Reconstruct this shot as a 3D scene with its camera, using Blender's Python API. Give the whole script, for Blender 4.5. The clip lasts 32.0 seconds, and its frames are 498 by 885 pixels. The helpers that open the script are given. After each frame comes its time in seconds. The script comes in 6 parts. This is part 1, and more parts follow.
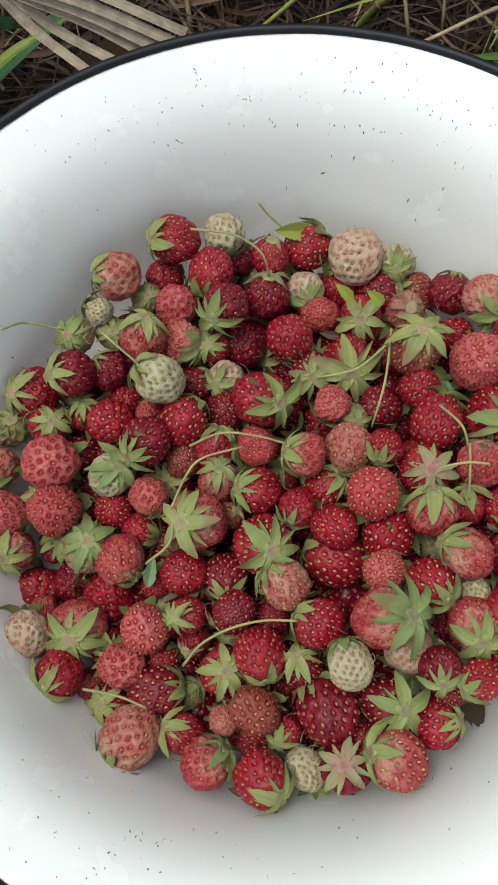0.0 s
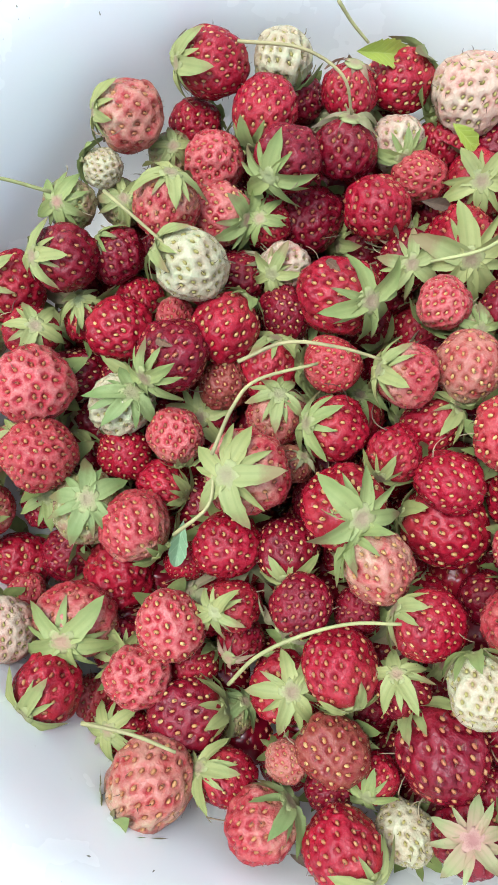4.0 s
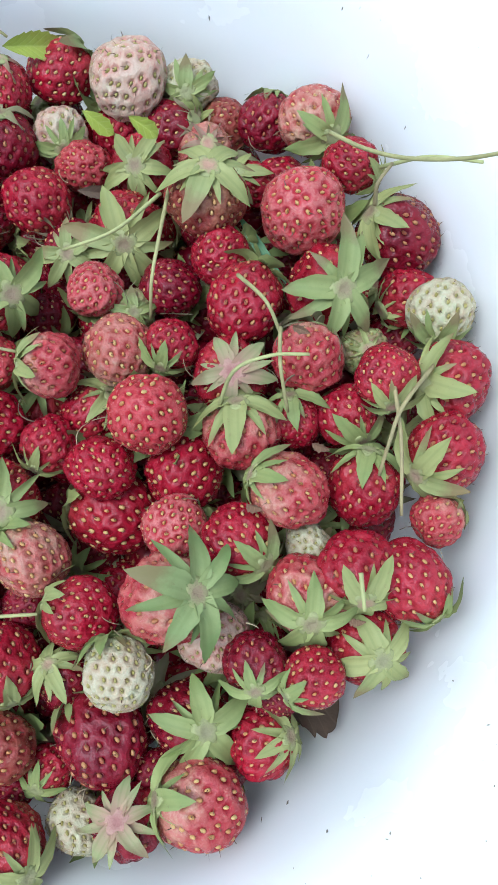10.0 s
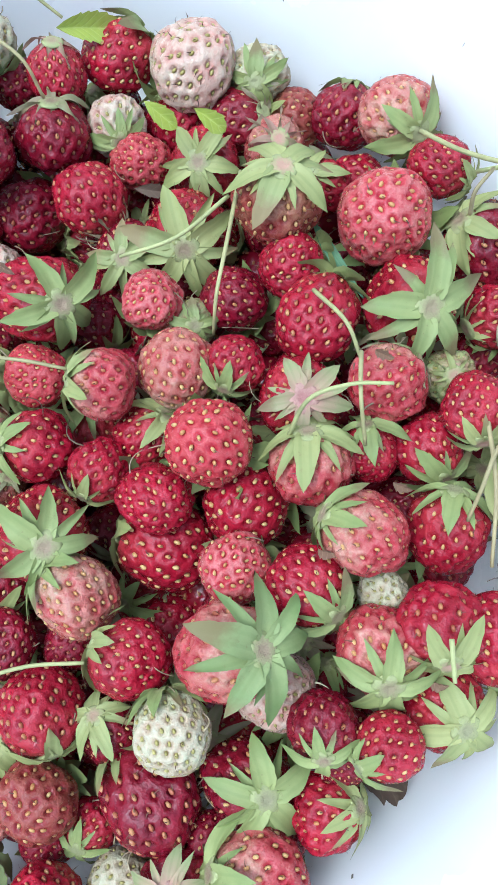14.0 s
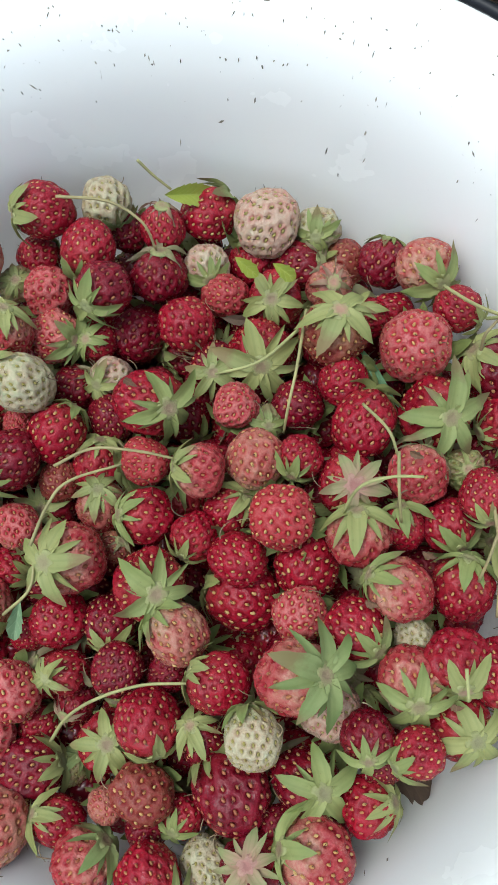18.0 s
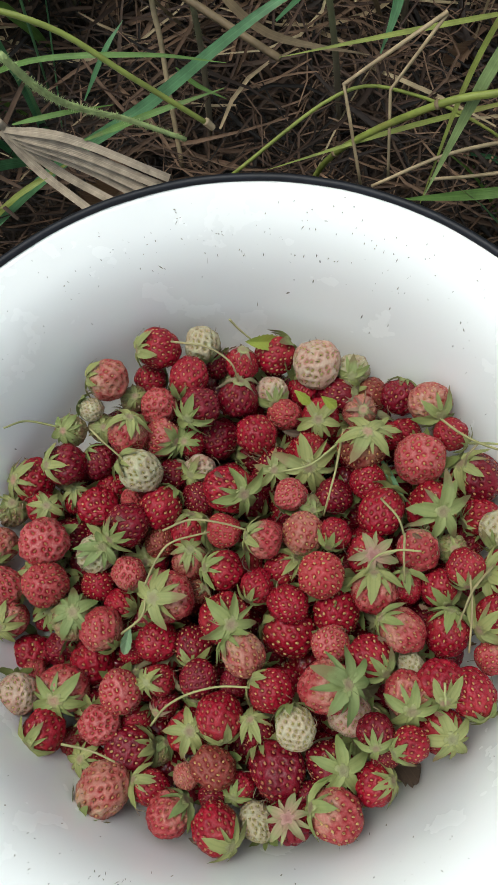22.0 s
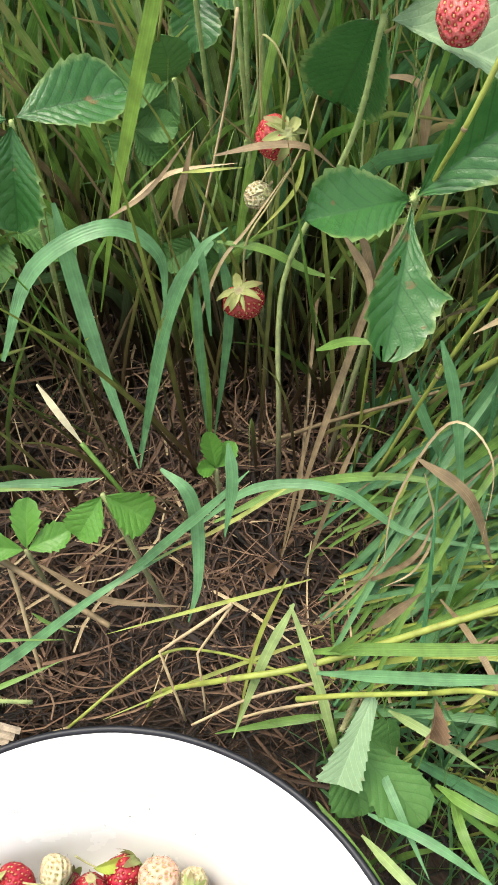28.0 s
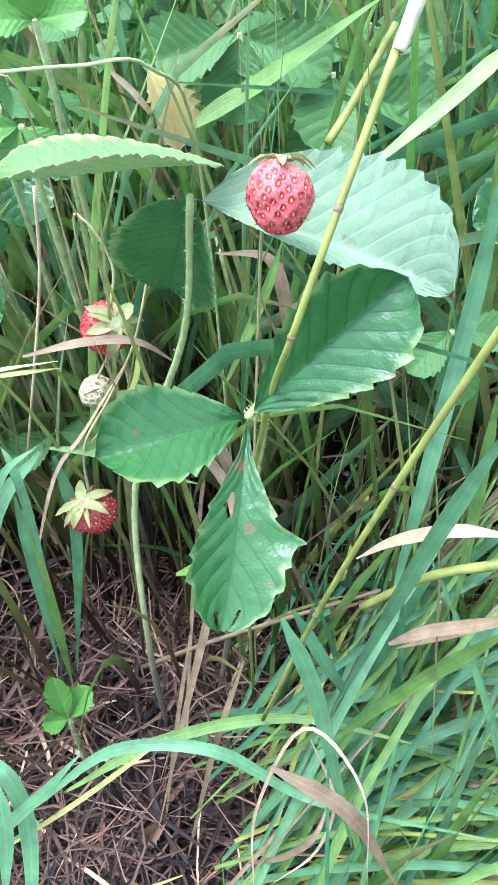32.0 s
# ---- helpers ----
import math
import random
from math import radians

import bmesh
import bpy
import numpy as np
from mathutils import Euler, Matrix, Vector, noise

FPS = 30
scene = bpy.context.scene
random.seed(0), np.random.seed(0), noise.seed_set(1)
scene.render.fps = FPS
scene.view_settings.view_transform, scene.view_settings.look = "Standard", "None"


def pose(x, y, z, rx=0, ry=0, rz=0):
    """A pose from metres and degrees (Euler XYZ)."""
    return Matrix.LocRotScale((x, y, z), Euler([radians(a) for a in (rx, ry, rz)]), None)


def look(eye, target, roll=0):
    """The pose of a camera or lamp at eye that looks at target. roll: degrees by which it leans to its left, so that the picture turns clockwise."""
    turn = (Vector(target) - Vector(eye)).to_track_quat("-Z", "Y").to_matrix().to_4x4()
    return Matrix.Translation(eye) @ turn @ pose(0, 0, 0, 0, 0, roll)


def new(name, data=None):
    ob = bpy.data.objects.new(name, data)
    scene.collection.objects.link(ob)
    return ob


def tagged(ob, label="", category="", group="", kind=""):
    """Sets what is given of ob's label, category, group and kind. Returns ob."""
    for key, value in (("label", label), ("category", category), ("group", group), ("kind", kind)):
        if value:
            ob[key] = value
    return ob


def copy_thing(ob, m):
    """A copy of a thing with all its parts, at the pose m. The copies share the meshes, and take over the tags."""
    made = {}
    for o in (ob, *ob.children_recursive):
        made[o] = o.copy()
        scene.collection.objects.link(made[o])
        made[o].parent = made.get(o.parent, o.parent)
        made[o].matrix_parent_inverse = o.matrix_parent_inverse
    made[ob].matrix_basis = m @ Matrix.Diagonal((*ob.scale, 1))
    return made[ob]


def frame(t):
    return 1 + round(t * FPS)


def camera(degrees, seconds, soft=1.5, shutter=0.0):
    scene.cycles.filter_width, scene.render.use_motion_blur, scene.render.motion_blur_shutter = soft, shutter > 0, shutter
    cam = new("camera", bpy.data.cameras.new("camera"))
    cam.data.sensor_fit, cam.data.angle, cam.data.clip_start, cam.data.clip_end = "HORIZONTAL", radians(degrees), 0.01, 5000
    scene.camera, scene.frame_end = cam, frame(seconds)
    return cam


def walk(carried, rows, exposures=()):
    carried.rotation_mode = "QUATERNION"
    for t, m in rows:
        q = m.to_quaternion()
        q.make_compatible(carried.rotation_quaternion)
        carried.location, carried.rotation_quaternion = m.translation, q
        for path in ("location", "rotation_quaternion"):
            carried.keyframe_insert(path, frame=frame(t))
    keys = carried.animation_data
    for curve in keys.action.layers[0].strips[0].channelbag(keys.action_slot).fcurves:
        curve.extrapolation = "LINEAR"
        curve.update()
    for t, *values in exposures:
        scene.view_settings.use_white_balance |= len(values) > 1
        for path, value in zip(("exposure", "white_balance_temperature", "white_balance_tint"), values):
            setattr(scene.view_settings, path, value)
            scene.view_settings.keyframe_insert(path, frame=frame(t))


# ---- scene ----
cam = camera(33.0, 32.0, soft=1.5)
METRES, EYE, TILT, LEAN, TURN = 0.750, 0.3690, -74.57, 2.41, 0.0
SIDE, BACK = -0.0002, -0.0761
ROWS = [
    (0.0, 0.0, 0.0, 0.0, 0.0, 0.0, -0.0),
    (0.5, 0.0031, 0.0247, -0.0013, -0.57, -0.72, 0.41),
    (1.0, 0.0066, 0.0452, -0.0058, -0.26, -1.94, 0.62),
    (1.5, 0.0025, 0.0688, -0.0067, -0.41, -2.23, 0.46),
    (2.0, -0.0042, 0.0915, -0.0058, 0.16, -2.98, 0.28),
    (2.5, -0.0129, 0.1045, -0.0051, 0.49, -3.45, -0.32),
    (3.0, -0.0181, 0.1161, -0.0062, 0.78, -3.45, -0.22),
    (3.5, -0.0244, 0.1274, -0.0064, 0.61, -3.89, -0.44),
    (5.5, -0.0109, 0.1438, -0.009, 0.11, -4.67, -0.07),
    (6.0, 0.0, 0.144, -0.0119, 0.2, -4.85, 0.28),
    (6.5, 0.0106, 0.1463, -0.0148, 0.33, -5.17, 0.76),
    (7.0, 0.0191, 0.1397, -0.0139, -0.3, -4.81, 1.26),
    (7.5, 0.0281, 0.134, -0.0159, -0.47, -4.43, 1.91),
    (8.0, 0.0383, 0.1337, -0.0161, -0.18, -4.3, 2.56),
    (8.5, 0.0468, 0.1349, -0.0158, -0.76, -4.23, 3.06),
    (9.0, 0.0598, 0.1364, -0.0146, -0.96, -4.44, 3.56),
    (9.5, 0.0715, 0.1339, -0.0147, -1.76, -4.39, 4.12),
    (10.0, 0.0848, 0.1335, -0.0164, -2.09, -4.28, 4.84),
    (10.5, 0.0933, 0.1337, -0.0157, -2.02, -4.44, 5.15),
    (11.0, 0.0943, 0.1325, -0.0117, -1.59, -4.13, 5.19),
    (11.5, 0.0886, 0.1348, -0.0057, -1.25, -4.16, 4.64),
    (12.0, 0.0823, 0.1394, -0.0009, -1.14, -4.28, 4.02),
    (12.5, 0.0764, 0.1426, 0.0021, -0.84, -4.4, 3.67),
    (13.0, 0.075, 0.1441, 0.0023, -0.56, -4.36, 3.6),
    (13.5, 0.0757, 0.1532, -0.0008, 0.23, -4.63, 3.67),
    (14.0, 0.074, 0.1625, -0.0021, 0.02, -5.39, 3.39),
    (14.5, 0.0744, 0.1664, -0.0041, 0.95, -5.5, 3.41),
    (15.0, 0.0725, 0.1652, -0.0037, 1.61, -5.45, 3.18),
    (15.5, 0.0701, 0.156, -0.0016, 1.99, -4.72, 3.13),
    (17.5, 0.0579, 0.0964, 0.0074, 0.89, -1.74, 2.33),
    (18.0, 0.0535, 0.0827, 0.0122, 0.76, -1.27, 2.14),
    (18.5, 0.0533, 0.0682, 0.0141, 0.82, -0.23, 2.02),
    (19.0, 0.0565, 0.0516, 0.0162, 1.04, 0.54, 1.98),
    (19.5, 0.0563, 0.0258, 0.0187, 1.88, 0.97, 1.78),
    (20.0, 0.0541, 0.0022, 0.017, 1.02, 1.92, 1.33),
    (20.5, 0.0502, -0.0135, 0.013, 1.35, 2.38, 1.06),
    (21.0, 0.0436, -0.0285, 0.0141, 1.62, 3.2, 0.27),
    (21.5, 0.0428, -0.0432, 0.0134, 2.18, 3.35, -0.15),
    (22.0, 0.0356, -0.0633, 0.0133, 1.9, 4.29, -0.84),
    (22.5, 0.0413, -0.0904, 0.0133, 2.5, 5.86, -0.59),
    (23.0, 0.0326, -0.1244, 0.0193, 1.6, 7.7, -1.12),
    (23.5, 0.0296, -0.1332, 0.0288, 1.44, 8.78, -1.19),
    (24.0, 0.0367, -0.148, 0.0476, 0.91, 11.08, -1.04),
    (24.5, 0.0436, -0.1612, 0.0589, 0.64, 13.46, -0.63),
    (25.0, 0.0562, -0.1696, 0.0779, 0.62, 14.59, 0.28),
    (25.5, 0.0616, -0.1785, 0.0963, -0.05, 15.72, 0.47),
    (27.5, 0.1077, -0.1922, 0.1483, -1.17, 19.88, 3.19),
    (28.0, 0.1172, -0.2055, 0.1628, -1.01, 22.26, 4.33),
    (28.5, 0.1323, -0.2156, 0.1722, -1.55, 24.03, 5.37),
    (29.0, 0.1465, -0.2197, 0.1823, -1.64, 25.25, 6.05),
    (29.5, 0.1593, -0.2134, 0.1961, -1.39, 26.1, 6.74),
    (30.0, 0.1701, -0.2096, 0.2097, -1.21, 27.63, 7.35),
    (30.5, 0.1819, -0.1996, 0.2276, -0.86, 28.56, 7.27),
    (31.0, 0.1866, -0.1807, 0.2452, -0.05, 29.56, 7.19),
    (31.5, 0.1945, -0.1551, 0.2579, -1.11, 29.88, 7.55),
    (32.0, 0.2019, -0.133, 0.2662, -1.63, 30.25, 8.09),
]
EXPOSURES = [
    (0.0, 0.21, 6500, 3), (1.5, 0.53, 6450, 3), (3.5, 1.10, 6000, 3), (6.0, 1.35, 5200, 4), (9.0, 1.18, 5100, 5), (10.0, 0.80, 5400, 4), (11.0, 0.55, 5700, 4), (13.0, 0.92, 5450, 4), (15.0, 1.27, 5000, 5),
    (17.5, 0.63, 5800, 3), (19.0, 0.28, 6350, 3), (21.0, 0.23, 6450, 3), (23.0, 0.18, 6450, 3), (25.5, 0.18, 6350, 3), (27.5, 1.38, 7400, 5), (28.5, 1.88, 6600, 10),
    (30.0, 2.36, 5350, 16), (32.0, 2.39, 5350, 17),
]
walk(cam, [(t, pose(SIDE, BACK, EYE, TILT, LEAN, TURN) @ pose(METRES * x, METRES * y, METRES * z, 90 + pitch, roll, yaw)) for t, x, y, z, yaw, pitch, roll in ROWS], EXPOSURES)

# ---- daylight: bright overcast sky, soft sun from the left ----
world = bpy.data.worlds.new("overcast_sky")
scene.world = world
world.use_nodes = True
wn, wl = world.node_tree.nodes, world.node_tree.links
sky = wn.new("ShaderNodeTexSky")
sky.sky_type = "NISHITA"
sky.sun_disc = False
sky.sun_elevation, sky.sun_rotation = radians(75), radians(-82)
sky.air_density, sky.dust_density, sky.ozone_density = 1.0, 2.5, 1.0
grey, blend = wn.new("ShaderNodeRGBToBW"), wn.new("ShaderNodeMix")
blend.data_type = "RGBA"
blend.inputs[0].default_value = 0.6  # cloud veil over the blue
wl.new(sky.outputs[0], grey.inputs[0])
wl.new(sky.outputs[0], blend.inputs[6])
wl.new(grey.outputs[0], blend.inputs[7])
wl.new(blend.outputs[2], wn["Background"].inputs[0])
wn["Background"].inputs[1].default_value = 0.21
sun = new("sun", bpy.data.lights.new("sun", "SUN"))
sun.data.energy, sun.data.angle, sun.data.color = 1.15, radians(24), (1.0, 0.97, 0.92)
sun.matrix_world = look((-0.80, 0.11, 3.0), (0, 0, 0))


# ---- materials ----
class Nodes:
    """A material's node tree with a few shortcuts."""

    def __init__(self, name, rough=0.5):
        self.mat = bpy.data.materials.new(name)
        self.mat.use_nodes = True
        self.tree = self.mat.node_tree
        self.bsdf = self.tree.nodes["Principled BSDF"]
        self.bsdf.inputs["Roughness"].default_value = rough

    def node(self, kind, **values):
        n = self.tree.nodes.new(kind)
        for key, value in values.items():
            n.inputs[key.replace("_", " ")].default_value = value
        return n

    def link(self, a, b):
        self.tree.links.new(a, b)

    def coords(self, which="Object"):
        return self.tree.nodes.new("ShaderNodeTexCoord").outputs[which]

    def noise(self, scale, detail=3.0, rough=0.55, coords=None):
        n = self.node("ShaderNodeTexNoise", Scale=scale, Detail=detail, Roughness=rough)
        self.link(coords or self.coords(), n.inputs["Vector"])
        return n.outputs["Fac"]

    def ramp(self, fac, *stops):
        n = self.tree.nodes.new("ShaderNodeValToRGB")
        els = n.color_ramp.elements
        while len(els) < len(stops):
            els.new(0.5)
        for el, (at, colour) in zip(els, stops):
            el.position = at
            el.color = (*colour, 1) if len(colour) == 3 else colour
        self.link(fac, n.inputs[0])
        return n.outputs[0]

    def mix(self, fac, a, b, mode="MIX"):
        n = self.tree.nodes.new("ShaderNodeMix")
        n.data_type, n.blend_type = "RGBA", mode
        for slot, value in ((0, fac), (6, a), (7, b)):
            if isinstance(value, (int, float)):
                n.inputs[slot].default_value = value
            elif isinstance(value, tuple):
                n.inputs[slot].default_value = (*value, 1)
            else:
                self.link(value, n.inputs[slot])
        return n.outputs[2]

    def maths(self, op, a, b=0.0):
        n = self.tree.nodes.new("ShaderNodeMath")
        n.operation = op
        for slot, value in enumerate((a, b)):
            if isinstance(value, (int, float)):
                n.inputs[slot].default_value = value
            else:
                self.link(value, n.inputs[slot])
        return n.outputs[0]

    def bump(self, height, strength=0.3, distance=0.001):
        n = self.node("ShaderNodeBump", Strength=strength, Distance=distance)
        self.link(height, n.inputs["Height"])
        self.link(n.outputs[0], self.bsdf.inputs["Normal"])

    def colour(self, out):
        self.link(out, self.bsdf.inputs["Base Color"])

    def see_through(self, out, amount):
        """Leaf tissue: part of the light passes through."""
        tr = self.tree.nodes.new("ShaderNodeBsdfTranslucent")
        self.link(out, tr.inputs[0])
        mx = self.tree.nodes.new("ShaderNodeMixShader")
        mx.inputs[0].default_value = amount
        self.link(self.bsdf.outputs[0], mx.inputs[1])
        self.link(tr.outputs[0], mx.inputs[2])
        self.link(mx.outputs[0], self.tree.nodes["Material Output"].inputs[0])


def flesh_material(name, base, deep, shoulder, amount, scuffed=0.3, swell=None, swollen=0.4):
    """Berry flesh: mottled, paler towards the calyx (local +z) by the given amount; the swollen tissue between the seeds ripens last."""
    m = Nodes(name, 0.42)
    local = m.coords()
    sep = m.tree.nodes.new("ShaderNodeSeparateXYZ")
    m.link(local, sep.inputs[0])
    info = m.tree.nodes.new("ShaderNodeObjectInfo")
    turn = m.tree.nodes.new("ShaderNodeVectorMath")
    m.link(local, turn.inputs[0])
    m.link(m.maths("MULTIPLY", info.outputs["Random"], 40.0), turn.inputs[1])
    blotch = m.noise(1.6, 4, 0.65, turn.outputs[0])
    fine = m.noise(9.0, 3, 0.6, turn.outputs[0])
    body = m.mix(m.ramp(blotch, (0.38, (0, 0, 0)), (0.62, (1, 1, 1))), deep, base)
    body = m.mix(m.maths("MULTIPLY", info.outputs["Random"], 0.4), body, deep)
    rim_fac = m.maths("ADD", m.maths("MULTIPLY", sep.outputs[2], 0.8), m.maths("MULTIPLY", m.maths("SUBTRACT", blotch, 0.5), 3.0))
    rim_fac = m.ramp(rim_fac, (0.15, (0, 0, 0)), (0.85, (1, 1, 1)))
    body = m.mix(m.maths("MULTIPLY", rim_fac, amount), body, shoulder)
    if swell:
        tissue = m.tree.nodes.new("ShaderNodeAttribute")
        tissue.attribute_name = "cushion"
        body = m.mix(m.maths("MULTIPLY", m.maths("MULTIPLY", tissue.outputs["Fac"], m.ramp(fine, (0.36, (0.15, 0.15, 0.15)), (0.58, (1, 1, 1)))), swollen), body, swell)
    body = m.mix(m.maths("MULTIPLY", m.ramp(fine, (0.42, (0, 0, 0)), (0.60, (1, 1, 1))), 0.35), body, deep)
    scuff = m.ramp(m.noise(5.0, 4, 0.7, turn.outputs[0]), (0.60, (0, 0, 0)), (0.70, (1, 1, 1)))
    body = m.mix(m.maths("MULTIPLY", scuff, scuffed), body, shoulder)
    m.colour(body)
    m.bsdf.inputs["Specular IOR Level"].default_value = 0.3
    m.bsdf.inputs["Subsurface Weight"].default_value = 0.10
    m.bsdf.inputs["Subsurface Radius"].default_value = (0.003, 0.0012, 0.0008)
    m.bsdf.inputs["Subsurface Scale"].default_value = 0.6
    m.link(m.ramp(fine, (0.3, (0.15, 0.15, 0.15)), (0.7, (0.32, 0.32, 0.32))), m.bsdf.inputs["Roughness"])
    m.bump(m.noise(11.0, 3, 0.6), 0.5, 0.0009)
    return m.mat


def plain_varied(name, a, b, rough=0.55, scale=60.0, through_light=0.0, per="island", bump=0.2, streak=None, foot=None, skew=1.0, blade=None):
    """Plant matter whose colour varies from piece to piece and within each piece."""
    m = Nodes(name, rough)
    if per == "island":
        rnd = m.tree.nodes.new("ShaderNodeNewGeometry").outputs["Random Per Island"]
    else:
        rnd = m.tree.nodes.new("ShaderNodeObjectInfo").outputs["Random"]
    rnd = m.maths("POWER", rnd, skew)
    col = m.mix(rnd, a, b)
    grain = m.noise(scale, 4, 0.6)
    shade = m.ramp(grain, (0.3, (0.62, 0.62, 0.62)), (0.7, (1.12, 1.12, 1.12)))
    col = m.mix(1.0, col, shade, "MULTIPLY")
    if streak:
        spots = m.ramp(m.noise(scale * 0.4, 5, 0.7), (0.58, (0, 0, 0)), (0.72, (1, 1, 1)))
        col = m.mix(m.maths("MULTIPLY", spots, 0.7), col, streak)
    # foot colour near the ground; on meadow grass it also holds painted shade
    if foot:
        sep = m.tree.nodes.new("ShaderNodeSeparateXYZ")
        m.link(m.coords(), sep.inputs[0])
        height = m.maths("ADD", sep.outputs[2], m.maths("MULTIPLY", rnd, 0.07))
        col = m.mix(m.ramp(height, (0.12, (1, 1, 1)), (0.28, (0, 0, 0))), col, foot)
    height = grain
    if blade:
        # lengthwise veins, a midrib and, on some, a withered tip: u runs across, v along
        uv = m.tree.nodes.new("ShaderNodeSeparateXYZ")
        m.link(m.coords("UV"), uv.inputs[0])
        veins = m.maths("SINE", m.maths("MULTIPLY", uv.outputs[0], 38.0))
        col = m.mix(m.ramp(veins, (0.0, (0.0, 0.0, 0.0)), (1.0, (0.09, 0.09, 0.09))), col, (0.02, 0.04, 0.012))
        rib = m.ramp(m.maths("ABSOLUTE", m.maths("SUBTRACT", uv.outputs[0], 0.5)), (0.02, (0.30, 0.30, 0.30)), (0.07, (0, 0, 0)))
        col = m.mix(rib, col, (1.6, 1.6, 1.6), "MULTIPLY")
        own = m.maths("FRACT", m.maths("MULTIPLY", rnd, 17.3))
        end = m.maths("ADD", m.maths("ADD", uv.outputs[1], m.maths("MULTIPLY", m.maths("SUBTRACT", own, 0.75), 0.7)), m.maths("MULTIPLY", m.maths("SUBTRACT", grain, 0.5), 0.25))
        col = m.mix(m.ramp(end, (0.80, (0, 0, 0)), (0.95, (0.85, 0.85, 0.85))), col, blade)
        height = m.maths("ADD", grain, m.maths("MULTIPLY", veins, 0.5))
    m.colour(col)
    m.bsdf.inputs["Specular IOR Level"].default_value = 0.35
    if bump:
        m.bump(height, bump, 0.0005)
    if through_light:
        m.see_through(col, through_light)
    return m.mat


def sepal_material(name, foot, tip, burnt):
    """A sepal: pale at its foot (local x 0), greyer green outward, with lengthwise lines and browned tips on some."""
    m = Nodes(name, 0.6)
    sep = m.tree.nodes.new("ShaderNodeSeparateXYZ")
    m.link(m.coords(), sep.inputs[0])
    rnd = m.tree.nodes.new("ShaderNodeObjectInfo").outputs["Random"]
    wave = m.noise(5.0, 4, 0.65)
    out = m.maths("ADD", sep.outputs[0], m.maths("MULTIPLY", m.maths("SUBTRACT", wave, 0.5), 0.5))
    col = m.mix(m.ramp(out, (0.05, (0, 0, 0)), (0.7, (1, 1, 1))), foot, tip)
    col = m.mix(m.maths("MULTIPLY", rnd, 0.45), col, (0.21, 0.26, 0.105))
    lines = m.maths("SINE", m.maths("MULTIPLY", sep.outputs[1], 42.0))
    col = m.mix(m.maths("MULTIPLY", m.ramp(lines, (0.2, (0, 0, 0)), (0.9, (1, 1, 1))), 0.22), col, (0.15, 0.20, 0.06))
    end = m.maths("ADD", out, m.maths("MULTIPLY", m.maths("SUBTRACT", rnd, 0.6), 0.9))
    col = m.mix(m.maths("MULTIPLY", m.ramp(end, (0.72, (0, 0, 0)), (0.95, (1, 1, 1))), 0.75), col, burnt)
    spots = m.ramp(m.noise(11.0, 4, 0.7), (0.62, (0, 0, 0)), (0.72, (1, 1, 1)))
    col = m.mix(m.maths("MULTIPLY", spots, 0.45), col, burnt)
    m.colour(col)
    m.bsdf.inputs["Specular IOR Level"].default_value = 0.3
    m.bump(m.maths("ADD", wave, m.maths("MULTIPLY", lines, 0.15)), 0.35, 0.0005)
    m.see_through(col, 0.2)
    return m.mat


def hub_material(name, outer, middle=None):
    """The calyx disc: pale green, browned or pinkish in the middle."""
    m = Nodes(name, 0.7)
    local = m.coords()
    length = m.tree.nodes.new("ShaderNodeVectorMath")
    length.operation = "LENGTH"
    m.link(local, length.inputs[0])
    rnd = m.tree.nodes.new("ShaderNodeObjectInfo").outputs["Random"]
    core = m.ramp(rnd, (0.0, (0.30, 0.33, 0.15)), (0.35, (0.20, 0.14, 0.08)), (0.7, (0.27, 0.20, 0.12)), (0.85, (0.40, 0.21, 0.15)), (1.0, (0.17, 0.20, 0.09)))
    core = middle or core
    grain = m.noise(14.0, 4, 0.65)
    d = m.maths("ADD", length.outputs["Value"], m.maths("MULTIPLY", m.maths("SUBTRACT", grain, 0.5), 0.35))
    m.colour(m.mix(m.ramp(d, (0.12, (0, 0, 0)), (0.30, (1, 1, 1))), core, outer))
    m.bump(grain, 0.5, 0.0006)
    return m.mat


def enamel_material():
    m = Nodes("white_enamel", 0.22)
    big = m.noise(9.0, 4, 0.6)
    col = m.mix(m.ramp(big, (0.2, (0, 0, 0)), (0.8, (1, 1, 1))), (0.90, 0.91, 0.885), (0.86, 0.87, 0.835))
    dust = m.ramp(m.noise(420.0, 3, 0.7), (0.70, (0, 0, 0)), (0.78, (1, 1, 1)))
    patch = m.ramp(m.noise(24.0, 3, 0.6), (0.52, (0, 0, 0)), (0.68, (1, 1, 1)))
    col = m.mix(m.maths("MULTIPLY", m.maths("MULTIPLY", dust, patch), 0.55), col, (0.30, 0.27, 0.22))
    m.colour(col)
    m.link(m.ramp(m.noise(30.0, 4, 0.6), (0.3, (0.22, 0.22, 0.22)), (0.75, (0.30, 0.30, 0.30))), m.bsdf.inputs["Roughness"])
    m.bsdf.inputs["Coat Weight"].default_value = 0.3
    m.bump(m.noise(60.0, 2, 0.5), 0.02, 0.0008)
    return m.mat


